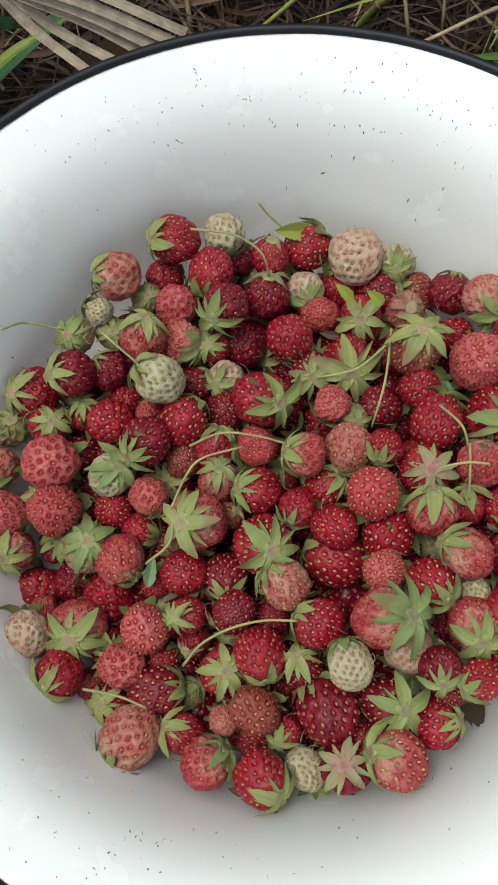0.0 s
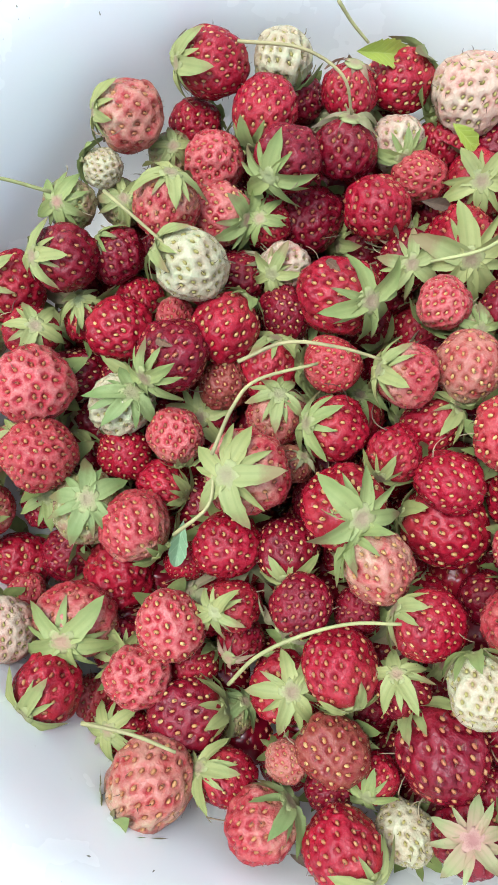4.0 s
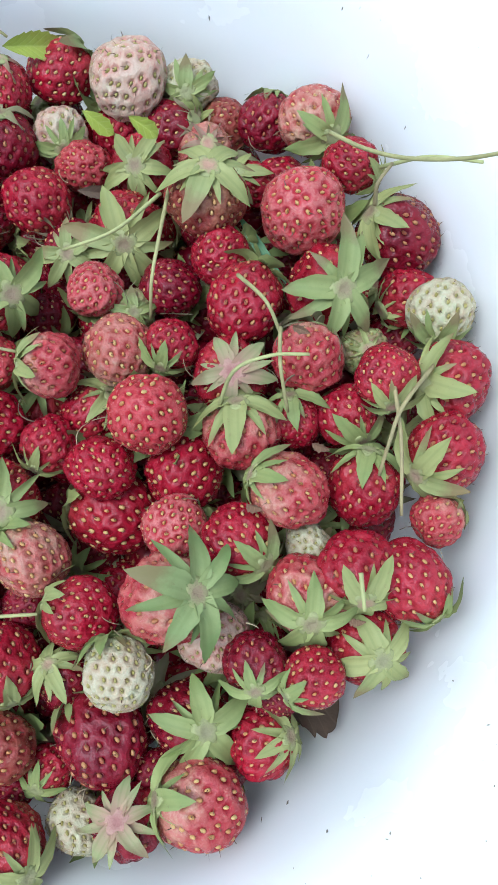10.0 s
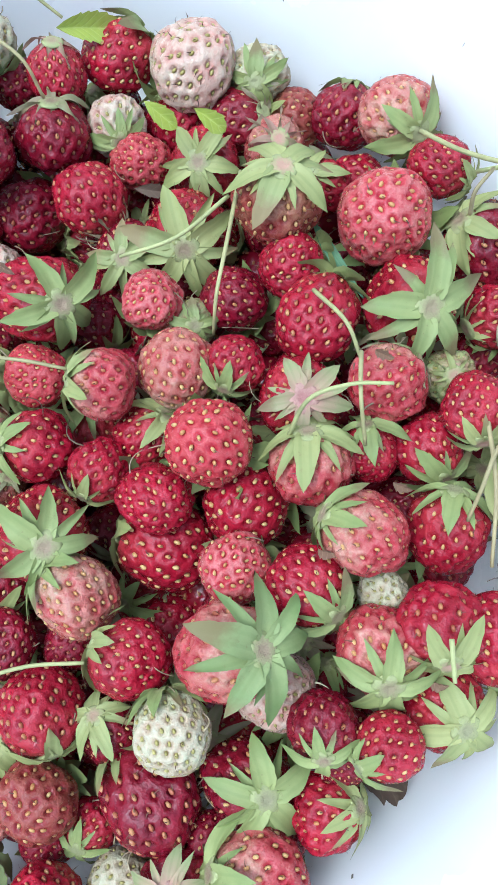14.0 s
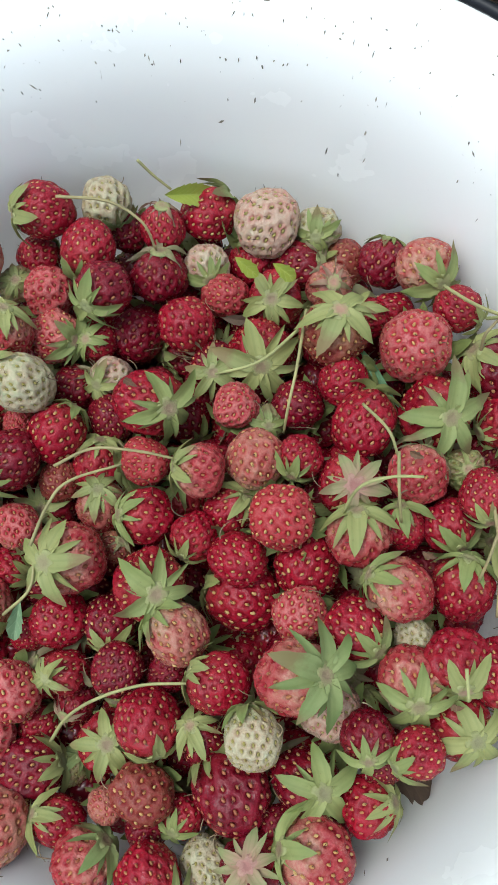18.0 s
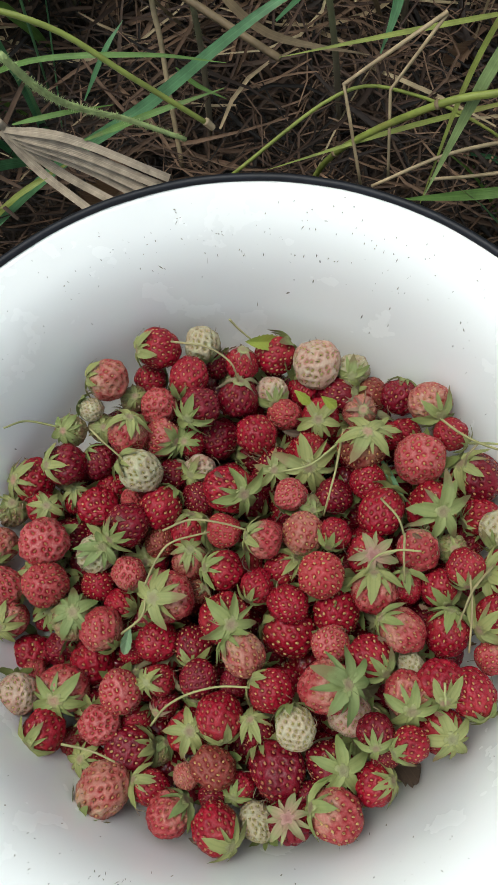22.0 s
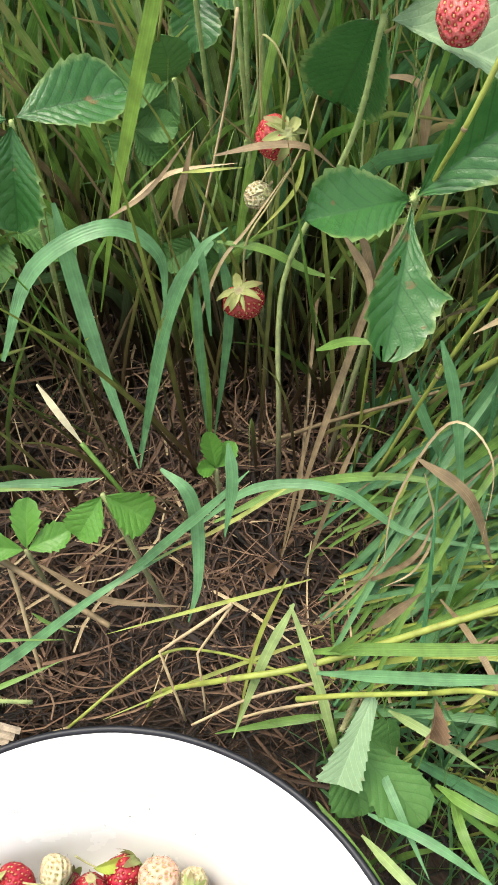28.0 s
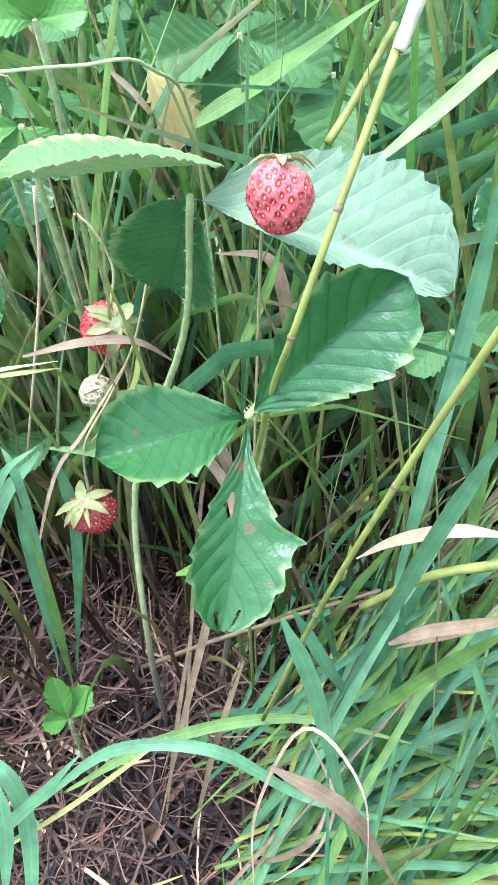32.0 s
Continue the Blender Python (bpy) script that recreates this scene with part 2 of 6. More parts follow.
def leaflet_material(name, top, vein, rough, patchy, bites=0.0, edge=None):
    """A leaflet: u counts the side veins, v runs across from edge to edge."""
    m = Nodes(name, rough)
    sep = m.tree.nodes.new("ShaderNodeSeparateXYZ")
    m.link(m.coords("UV"), sep.inputs[0])
    side = m.maths("ABSOLUTE", m.maths("SUBTRACT", sep.outputs[1], 0.5))
    away = m.maths("ABSOLUTE", m.maths("SUBTRACT", m.maths("FRACT", sep.outputs[0]), 0.5))
    rib = m.ramp(away, (0.40, (0, 0, 0)), (0.49, (1, 1, 1)))
    mid = m.ramp(side, (0.008, (1, 1, 1)), (0.022, (0, 0, 0)))
    blotch = m.noise(120.0, 5, 0.65)
    net = m.tree.nodes.new("ShaderNodeTexVoronoi")
    net.feature = "DISTANCE_TO_EDGE"
    net.inputs["Scale"].default_value = 650.0
    m.link(m.coords(), net.inputs["Vector"])
    col = m.mix(m.ramp(blotch, (0.35, (0, 0, 0)), (0.7, (1, 1, 1))), top, patchy)
    col = m.mix(m.maths("MULTIPLY", m.maths("MAXIMUM", rib, mid), 0.55), col, vein)
    col = m.mix(m.maths("MULTIPLY", m.ramp(net.outputs["Distance"], (0.0, (1, 1, 1)), (0.12, (0, 0, 0))), 0.12), col, vein)
    info = m.tree.nodes.new("ShaderNodeObjectInfo").outputs["Random"]
    col = m.mix(m.maths("MULTIPLY", info, 0.4), col, patchy)
    if bites:
        spots = m.ramp(m.noise(75.0, 3, 0.6), (0.66, (0, 0, 0)), (0.70, (1, 1, 1)))
        col = m.mix(m.maths("MULTIPLY", spots, bites), col, (0.16, 0.075, 0.03))
    if edge:
        col = m.mix(m.maths("MULTIPLY", m.ramp(m.maths("ADD", side, m.maths("MULTIPLY", m.maths("SUBTRACT", blotch, 0.5), 0.3)), (0.43, (0, 0, 0)), (0.49, (1, 1, 1))), 0.8), col, edge)
    m.colour(col)
    m.bump(m.maths("SUBTRACT", m.maths("ADD", m.maths("MULTIPLY", m.noise(300.0, 3, 0.6), 0.5), m.maths("MULTIPLY", net.outputs["Distance"], 0.8)), m.maths("MULTIPLY", rib, 0.35)), 0.25, 0.0008)
    m.bsdf.inputs["Coat Weight"].default_value = 0.06 if rough < 0.35 else 0.0
    m.bsdf.inputs["Coat Roughness"].default_value = 0.25
    m.bsdf.inputs["Specular IOR Level"].default_value = 0.4 if rough < 0.35 else 0.3
    m.see_through(col, 0.2)
    return m.mat


ENAMEL = enamel_material()
BLACK_RIM = plain_varied("black_enamel_rim", (0.008, 0.009, 0.014), (0.008, 0.009, 0.014), 0.5, 90.0, per="object", bump=0.1)
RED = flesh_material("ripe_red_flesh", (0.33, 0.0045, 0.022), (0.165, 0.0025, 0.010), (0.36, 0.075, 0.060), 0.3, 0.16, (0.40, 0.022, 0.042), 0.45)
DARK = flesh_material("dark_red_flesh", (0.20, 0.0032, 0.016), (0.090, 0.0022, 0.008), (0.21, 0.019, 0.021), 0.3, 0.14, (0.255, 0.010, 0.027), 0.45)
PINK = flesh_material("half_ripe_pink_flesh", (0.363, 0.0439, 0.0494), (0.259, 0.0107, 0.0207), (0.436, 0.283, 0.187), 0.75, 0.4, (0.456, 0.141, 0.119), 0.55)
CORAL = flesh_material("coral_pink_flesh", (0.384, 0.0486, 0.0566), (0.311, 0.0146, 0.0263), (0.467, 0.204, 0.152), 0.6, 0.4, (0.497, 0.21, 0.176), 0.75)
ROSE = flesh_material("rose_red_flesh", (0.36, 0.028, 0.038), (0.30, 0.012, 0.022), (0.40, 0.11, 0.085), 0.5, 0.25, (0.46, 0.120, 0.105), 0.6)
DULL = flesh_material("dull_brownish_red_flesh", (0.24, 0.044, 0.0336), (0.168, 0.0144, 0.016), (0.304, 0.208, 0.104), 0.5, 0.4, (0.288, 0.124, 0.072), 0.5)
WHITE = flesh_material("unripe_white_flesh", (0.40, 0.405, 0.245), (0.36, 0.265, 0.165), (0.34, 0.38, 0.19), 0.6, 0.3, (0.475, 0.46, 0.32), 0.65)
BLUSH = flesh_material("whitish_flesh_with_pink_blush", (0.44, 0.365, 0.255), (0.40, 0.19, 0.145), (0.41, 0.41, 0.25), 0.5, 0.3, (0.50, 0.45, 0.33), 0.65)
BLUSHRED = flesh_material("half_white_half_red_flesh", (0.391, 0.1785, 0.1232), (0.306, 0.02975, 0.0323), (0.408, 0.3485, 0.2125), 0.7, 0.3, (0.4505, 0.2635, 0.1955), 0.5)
GREEN = flesh_material("unripe_green_flesh", (0.255, 0.2737, 0.1087), (0.27, 0.1575, 0.0975), (0.2175, 0.27, 0.09375), 0.9)
SEED = plain_varied("golden_seed", (0.55, 0.37, 0.14), (0.42, 0.185, 0.06), 0.35, 300.0, bump=0)
SEED_DULL = plain_varied("reddish_seed", (0.44, 0.22, 0.085), (0.30, 0.075, 0.035), 0.35, 300.0, bump=0)
SEED_DARK = plain_varied("brown_seed", (0.288, 0.24, 0.064), (0.368, 0.32, 0.104), 0.45, 300.0, bump=0)
STYLE = plain_varied("dry_style_hair", (0.05, 0.022, 0.015), (0.16, 0.08, 0.04), 0.7, 300.0, bump=0)
SEPAL = sepal_material("pale_green_sepal", (0.332, 0.358, 0.129), (0.207, 0.255, 0.0778), (0.176, 0.114, 0.0583))
SEPAL_LIME = sepal_material("yellowish_sepal", (0.383, 0.38, 0.147), (0.276, 0.295, 0.0975), (0.231, 0.15, 0.0742))
SEPAL_MINT = sepal_material("mint_green_sepal", (0.307, 0.351, 0.141), (0.168, 0.238, 0.0765), (0.184, 0.127, 0.055))
SEPAL_DRY = sepal_material("withered_sepal", (0.28, 0.231, 0.133), (0.203, 0.147, 0.091), (0.105, 0.063, 0.0455))
SEPAL_PINK = sepal_material("pinkish_dry_sepal", (0.3312, 0.18, 0.1368), (0.2592, 0.144, 0.108), (0.1512, 0.0864, 0.0648))
SEPAL_ROSY = sepal_material("pink_footed_sepal", (0.46, 0.23, 0.19), (0.31, 0.33, 0.15), (0.22, 0.14, 0.085))
HUB = hub_material("calyx_centre", (0.27, 0.285, 0.115))
HUB_ROSY = hub_material("pink_calyx_centre", (0.36, 0.21, 0.16), (0.27, 0.12, 0.10))
STEM = plain_varied("berry_stem", (0.36, 0.38, 0.15), (0.33, 0.27, 0.13), 0.6, 120.0, per="object")
GRASS = plain_varied("green_grass", (0.0861, 0.205, 0.0369), (0.18, 0.303, 0.0697), 0.42, 90.0, 0.3, streak=(0.18, 0.197, 0.0656), blade=(0.23, 0.164, 0.082))
FRESH = plain_varied("fresh_yellow_green_blade", (0.17, 0.297, 0.0467), (0.212, 0.34, 0.068), 0.4, 90.0, 0.35, blade=(0.238, 0.17, 0.085))
# meadow feet: dry brown, darkened further to paint the shade between stems
MEADOW = plain_varied("meadow_grass_with_dry_shaded_foot", (0.088, 0.224, 0.036), (0.216, 0.336, 0.08), 0.4, 90.0, 0.35, foot=(0.044, 0.0264, 0.0136), blade=(0.224, 0.16, 0.08))
MEADOW_BLUE = plain_varied("blue_meadow_grass_with_dry_shaded_foot", (0.065, 0.19, 0.072), (0.15, 0.29, 0.115), 0.4, 90.0, 0.35, foot=(0.04, 0.027, 0.015), blade=(0.28, 0.20, 0.10))
MEADOW_LIME = plain_varied("yellowish_culms_with_dry_shaded_foot", (0.192, 0.248, 0.048), (0.288, 0.32, 0.104), 0.45, 90.0, 0.2, foot=(0.092, 0.0576, 0.028), blade=(0.224, 0.16, 0.08))
BLUE = plain_varied("blue_green_grass", (0.065, 0.20, 0.088), (0.145, 0.30, 0.125), 0.4, 90.0, 0.3, blade=(0.28, 0.20, 0.10))
LIME = plain_varied("yellow_green_grass", (0.254, 0.323, 0.0537), (0.323, 0.352, 0.088), 0.45, 90.0, 0.25, streak=(0.352, 0.254, 0.0978), blade=(0.274, 0.196, 0.0978))
PALEGREEN = plain_varied("pale_green_grass", (0.289, 0.374, 0.145), (0.255, 0.357, 0.128), 0.45, 90.0, 0.3, blade=(0.238, 0.17, 0.085))
PETIOLE = plain_varied("hairy_petiole", (0.26, 0.35, 0.12), (0.30, 0.36, 0.14), 0.7, 160.0, bump=0.5, foot=(0.15, 0.12, 0.075))
SAGE = plain_varied("hairy_stalk", (0.30, 0.39, 0.14), (0.34, 0.40, 0.17), 0.7, 160.0, bump=0.5)
CULM = plain_varied("brown_dry_culm", (0.184, 0.126, 0.0673), (0.226, 0.165, 0.0918), 0.6, 120.0, 0.1, streak=(0.0978, 0.0551, 0.0245), blade=(0.102, 0.0595, 0.034))
STRAW = plain_varied("pale_straw", (0.50, 0.40, 0.24), (0.40, 0.29, 0.165), 0.6, 120.0, 0.1, streak=(0.2, 0.128, 0.064), blade=(0.2, 0.13, 0.07))
DRY = plain_varied("bleached_dry_leaf", (0.47, 0.385, 0.28), (0.33, 0.26, 0.185), 0.7, 200.0, 0.05, streak=(0.13, 0.09, 0.06), blade=(0.2, 0.14, 0.09))
PALE = plain_varied("white_bleached_tip", (0.74, 0.68, 0.47), (0.68, 0.60, 0.38), 0.6, 90.0, 0.2)
# brighter version of the dry strands, for litter that catches the light
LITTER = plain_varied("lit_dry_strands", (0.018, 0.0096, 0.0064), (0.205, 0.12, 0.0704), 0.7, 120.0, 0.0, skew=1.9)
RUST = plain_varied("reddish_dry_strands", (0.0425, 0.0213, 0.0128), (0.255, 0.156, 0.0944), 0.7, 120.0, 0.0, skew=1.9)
# brown litter with the shade of the surrounding grass darkened into its colour
SHADED_THATCH = plain_varied("shaded_brown_thatch", (0.0048, 0.00272, 0.0016), (0.084, 0.0448, 0.024), 0.75, 120.0, 0.0, skew=2.4)
LEAF = leaflet_material("strawberry_leaf_green", (0.020, 0.092, 0.019), (0.006, 0.036, 0.008), 0.34, (0.036, 0.124, 0.028), 0.6, (0.14, 0.216, 0.0648))
LEAF_MID = leaflet_material("mid_green_leaf", (0.050, 0.138, 0.032), (0.025, 0.085, 0.02), 0.6, (0.072, 0.166, 0.0432), 0.3)
LEAF_YOUNG = leaflet_material("young_leaf_green", (0.0627, 0.184, 0.0258), (0.104, 0.229, 0.0517), 0.4, (0.0886, 0.214, 0.0369))
LEAF_BACK = leaflet_material("silvery_leaf_underside", (0.215, 0.325, 0.185), (0.34, 0.45, 0.28), 0.6, (0.18, 0.285, 0.15), 0.3)
LEAF_PALE = leaflet_material("pale_yellowish_leaf", (0.10, 0.20, 0.055), (0.18, 0.28, 0.10), 0.45, (0.13, 0.22, 0.07), 0.4, (0.26, 0.20, 0.10))
LEAF_DEAD = leaflet_material("dead_leaf", (0.30, 0.19, 0.11), (0.40, 0.28, 0.17), 0.75, (0.20, 0.12, 0.08))
LEAF_SCRAP = leaflet_material("rotten_brown_leaf", (0.13, 0.09, 0.06), (0.17, 0.12, 0.08), 0.8, (0.08, 0.055, 0.04))
LEAF_LIME = leaflet_material("yellow_green_scrap", (0.36, 0.42, 0.07), (0.45, 0.48, 0.15), 0.45, (0.30, 0.36, 0.06))
LEAF_YELLOW = leaflet_material("yellowed_leaf", (0.58, 0.50, 0.22), (0.62, 0.55, 0.30), 0.6, (0.48, 0.40, 0.14))
WISP = plain_varied("dry_fibre", (0.09, 0.05, 0.03), (0.42, 0.34, 0.20), 0.7, 200.0, bump=0)
SPECK = plain_varied("dirt_speck", (0.07, 0.065, 0.045), (0.40, 0.37, 0.29), 0.8, 200.0, bump=0, skew=0.8)


def soil_material():
    m = Nodes("leaf_litter_soil", 0.9)
    big, fine = m.noise(14.0, 5, 0.65), m.noise(140.0, 5, 0.7)
    col = m.mix(m.ramp(big, (0.35, (0, 0, 0)), (0.7, (1, 1, 1))), (0.013, 0.009, 0.007), (0.03, 0.02, 0.014))
    col = m.mix(m.ramp(fine, (0.45, (0, 0, 0)), (0.75, (1, 1, 1))), col, (0.07, 0.045, 0.028))
    place = m.coords()
    reach = m.tree.nodes.new("ShaderNodeVectorMath")
    reach.operation = "LENGTH"
    m.link(place, reach.inputs[0])
    sward = m.mix(m.noise(30.0, 5, 0.7), (0.035, 0.075, 0.018), (0.10, 0.15, 0.04))
    edge = m.maths("ADD", reach.outputs["Value"], m.maths("MULTIPLY", m.noise(2.5, 3, 0.6), 1.2))
    col = m.mix(m.ramp(m.maths("MULTIPLY", edge, 0.25), (0.42, (0, 0, 0)), (0.62, (1, 1, 1))), col, sward)
    m.colour(col)
    m.bump(fine, 0.8, 0.006)
    return m.mat


SOIL = soil_material()


# ---- mesh helpers ----
def mesh_object(name, verts, faces, material, parent=None, label="", smooth=True, uvs=None):
    """ONE mesh object from vertices and faces, in metres, under a thing or on its own."""
    data = bpy.data.meshes.new(name)
    data.from_pydata([tuple(v) for v in verts], [], faces)
    if uvs is not None:
        layer = data.uv_layers.new(name="UVMap")
        for loop in data.loops:
            layer.data[loop.index].uv = uvs[loop.vertex_index]
    if smooth:
        data.polygons.foreach_set("use_smooth", [True] * len(data.polygons))
    data.materials.append(material)
    data.update()
    ob = new(name, data)
    ob.parent = parent
    if label:
        tagged(ob, label)
    return ob


def shared(name, data, parent, material=None, label=""):
    """Another object on a mesh that is already there, with a material of its own if one is given."""
    ob = new(name, data)
    ob.parent = parent
    if material:
        ob.material_slots[0].link = "OBJECT"
        ob.material_slots[0].material = material
    if label:
        tagged(ob, label)
    return ob


def spline(points, steps):
    """Catmull-Rom samples through a few control points."""
    p = np.array(points, float)
    p = np.vstack([2 * p[0] - p[1], p, 2 * p[-1] - p[-2]])
    out = []
    for k in range(1, len(p) - 2):
        a, b, c, d = p[k - 1], p[k], p[k + 1], p[k + 2]
        for s in range(steps):
            t = s / steps
            out.append(0.5 * (2 * b + (c - a) * t + (2 * a - 5 * b + 4 * c - d) * t * t + (3 * b - a - 3 * c + d) * t ** 3))
    out.append(p[-2])
    return np.array(out)


def strip(points, width, fold=0.25, tip=0.06, face=(0, -0.5, 0.85), base=0.6):
    """A folded blade along points: three vertices across, tapering to the last point."""
    n = len(points)
    tang = np.gradient(points, axis=0)
    tang /= np.linalg.norm(tang, axis=1)[:, None] + 1e-9
    side = np.cross(tang, np.array(face, float))
    side /= np.linalg.norm(side, axis=1)[:, None] + 1e-9
    up = np.cross(side, tang)
    s = np.linspace(0, 1, n)
    w = width / 2 * (base + (1 - base) * np.clip(s / 0.25, 0, 1)) * np.clip((1 - s) / 0.45, tip, 1) ** 0.8
    verts, faces = [], []
    for k in range(n):
        verts += [points[k] - side[k] * w[k] + up[k] * w[k] * fold, points[k], points[k] + side[k] * w[k] + up[k] * w[k] * fold]
        if k:
            a = 3 * (k - 1)
            faces += [(a, a + 1, a + 4, a + 3), (a + 1, a + 2, a + 5, a + 4)]
    return verts, faces


def blade_uvs(count, rows):
    """Across and along each of many blades that strip() made with so many rows."""
    one = [(u, k / (rows - 1)) for k in range(rows) for u in (0.0, 0.5, 1.0)]
    return one * count


def tube(points, r0, r1, sides=7):
    """A tapering round stalk along points."""
    n = len(points)
    tang = np.gradient(points, axis=0)
    tang /= np.linalg.norm(tang, axis=1)[:, None] + 1e-9
    ref = np.array((0.31, 0.17, 0.93)) if abs(tang[:, 2]).mean() < 0.8 else np.array((0.95, 0.2, 0.1))
    verts, faces = [], []
    for k in range(n):
        a = np.cross(tang[k], ref)
        a /= np.linalg.norm(a) + 1e-9
        b = np.cross(tang[k], a)
        r = r0 + (r1 - r0) * k / (n - 1)
        for j in range(sides):
            th = 2 * math.pi * j / sides
            verts.append(points[k] + r * (math.cos(th) * a + math.sin(th) * b))
        if k:
            for j in range(sides):
                i, jj = sides * (k - 1), (j + 1) % sides
                faces.append((i + j, i + jj, i + sides + jj, i + sides + j))
    faces += [tuple(range(sides))[::-1], tuple(range(sides * (n - 1), sides * n))]
    return verts, faces


def grass_blade(width, material, *points, label=""):
    """A single leaf of grass through control points in millimetres."""
    pts = spline(np.array(points) / 1000, 6)
    v, f = strip(pts, width / 1000, tip=0.85 if material is DRY else 0.06, base=0.6 if material is DRY else 0.25)
    ob = mesh_object("dry_leaf" if material is DRY else "tall_grass", v, f, material, uvs=blade_uvs(1, len(pts)))
    names = {GRASS: "green grass blade arching over the litter", BLUE: "blue-green grass blade arching beside the clearing",
             LIME: "yellow-green grass blade lying over dry litter", PALEGREEN: "pale green folded grass blade", CULM: "brown withered grass blade among green grass",
             STRAW: "pale dry grass blade over the litter", DRY: "bleached flat dry leaf lying against the bowl rim", PALE: "bleached white broken tip of a grass blade"}
    return tagged(ob, label or names[material], "grass", "single grass blades")


def stalk(width, material, *points, kinked=False, label=""):
    """A round stalk through control points in millimetres."""
    p = np.array(points) / 1000
    if kinked:
        pts = np.vstack([np.linspace(p[k], p[k + 1], 5)[(1 if k else 0):] for k in range(len(p) - 1)])
    else:
        pts = spline(p, 6)
    v, f = tube(pts, width / 2000, width / 2600)
    names = {STRAW: "thin pale straw standing in the litter", LIME: "smooth yellow-green grass culm", SAGE: "soft hairy grey-green stalk beside the rim",
             CULM: "brown dry grass culm leaning over litter", STEM: "thin curved strawberry stem lying on the berries", GRASS: "slender green stalk in the litter", PALE: "bleached white end of a broken culm"}
    names[DRY], names[MEADOW_LIME] = "bleached dry knot of a grass stalk", "pale green culm standing in the meadow"
    name = "berry_stem" if material is STEM else "grass_stalk"
    ob = mesh_object(name, v, f, material)
    if material is LIME and width > 2.3 and len(p) > 3:
        # swollen joints of the culm
        for k in range(1, len(p) - 1):
            along = (pts[6 * k + 1] - pts[6 * k - 1]) / np.linalg.norm(pts[6 * k + 1] - pts[6 * k - 1])
            line = np.array([pts[6 * k] + along * d for d in (-0.0008, -0.0004, 0.0, 0.0004, 0.0008)])
            v, f = tube(line, width / 2000 * 1.02, width / 2000 * 1.02, 9)
            v = [q if i // 9 not in (1, 2, 3) else line[i // 9] + (q - line[i // 9]) * 1.07 for i, q in enumerate(v)]
            mesh_object("culm_joint", v, f, CULM, ob, "brownish swollen culm joint")
    return tagged(ob, label or names[material], "stem", "loose berry stems" if material is STEM else "single grass stalks")


# ---- ground ----
def ground_height(x, y):
    rise = 0.034 * np.clip((np.hypot(x, y) - 0.13) / 0.12, 0, 1)
    return rise + 0.006 * np.sin(9 * x + 1.3) * np.cos(7 * y) - 0.004


def make_ground():
    xs = np.concatenate([[-300, -40, -8, -3], np.linspace(-1.5, 1.8, 67), [3, 8, 40, 300]])
    ys = np.concatenate([[-300, -40, -8, -3], np.linspace(-1.2, 2.6, 77), [4, 9, 40, 300]])
    verts = [(x, y, float(ground_height(x, y)) + random.uniform(-0.002, 0.002)) for y in ys for x in xs]
    nx = len(xs)
    faces = [(j * nx + i, j * nx + i + 1, (j + 1) * nx + i + 1, (j + 1) * nx + i) for j in range(len(ys) - 1) for i in range(nx - 1)]
    tagged(mesh_object("ground", verts, faces, SOIL), "dark meadow soil under brown dry litter", "ground", kind="structure")


make_ground()


# ---- enamel bowl ----
RIM_R, RIM_Z = 0.1575, 0.105
PROFILE = [(0.0, 0.003), (0.05, 0.003), (0.090, 0.005), (0.108, 0.014), (0.117, 0.030), (0.1230, 0.050), (0.1285, 0.070), (0.1335, 0.0825), (0.1400, 0.0922), (0.1480, 0.0985), (0.1575, 0.1040)]


def lathe(profile, sides):
    verts, faces = [], []
    for r, z in profile:
        for j in range(sides):
            th = 2 * math.pi * j / sides
            verts.append((r * math.cos(th), r * math.sin(th), z))
    for k in range(len(profile) - 1):
        for j in range(sides):
            jj = (j + 1) % sides
            faces.append((k * sides + j, k * sides + jj, (k + 1) * sides + jj, (k + 1) * sides + j))
    return verts, faces


def make_bowl():
    bowl = new("enamel_bowl")
    tagged(bowl, "white enamel bowl with black rim, full of wild strawberries", "bowl")
    inner = spline([(r, z, 0) for r, z in PROFILE], 4)[:, :2]
    inner[:, 0] = np.maximum(inner[:, 0], 0.0005)
    outer = [(r + 0.0016, z - 0.0016) for r, z in inner[::-1]]
    v, f = lathe(list(map(tuple, inner)) + outer, 128)
    mesh_object("shell", v, f, ENAMEL, bowl)
    ring = [(RIM_R + 0.0014 + 0.0019 * math.cos(a), RIM_Z - 0.0006 + 0.0019 * math.sin(a)) for a in np.linspace(-math.pi, math.pi, 13)]
    v, f = lathe(ring, 160)
    v = [(x * (1 + 0.0012 * noise.noise((x * 60, y * 60, z * 90))), y * (1 + 0.0012 * noise.noise((x * 60, y * 60, z * 90))), z) for x, y, z in v]
    mesh_object("rim", v, f, BLACK_RIM, bowl, "black enamel rolled rim")
    return bowl


make_bowl()


def wall_point(r):
    rs, zs = zip(*PROFILE)
    return float(np.interp(r, rs, zs))


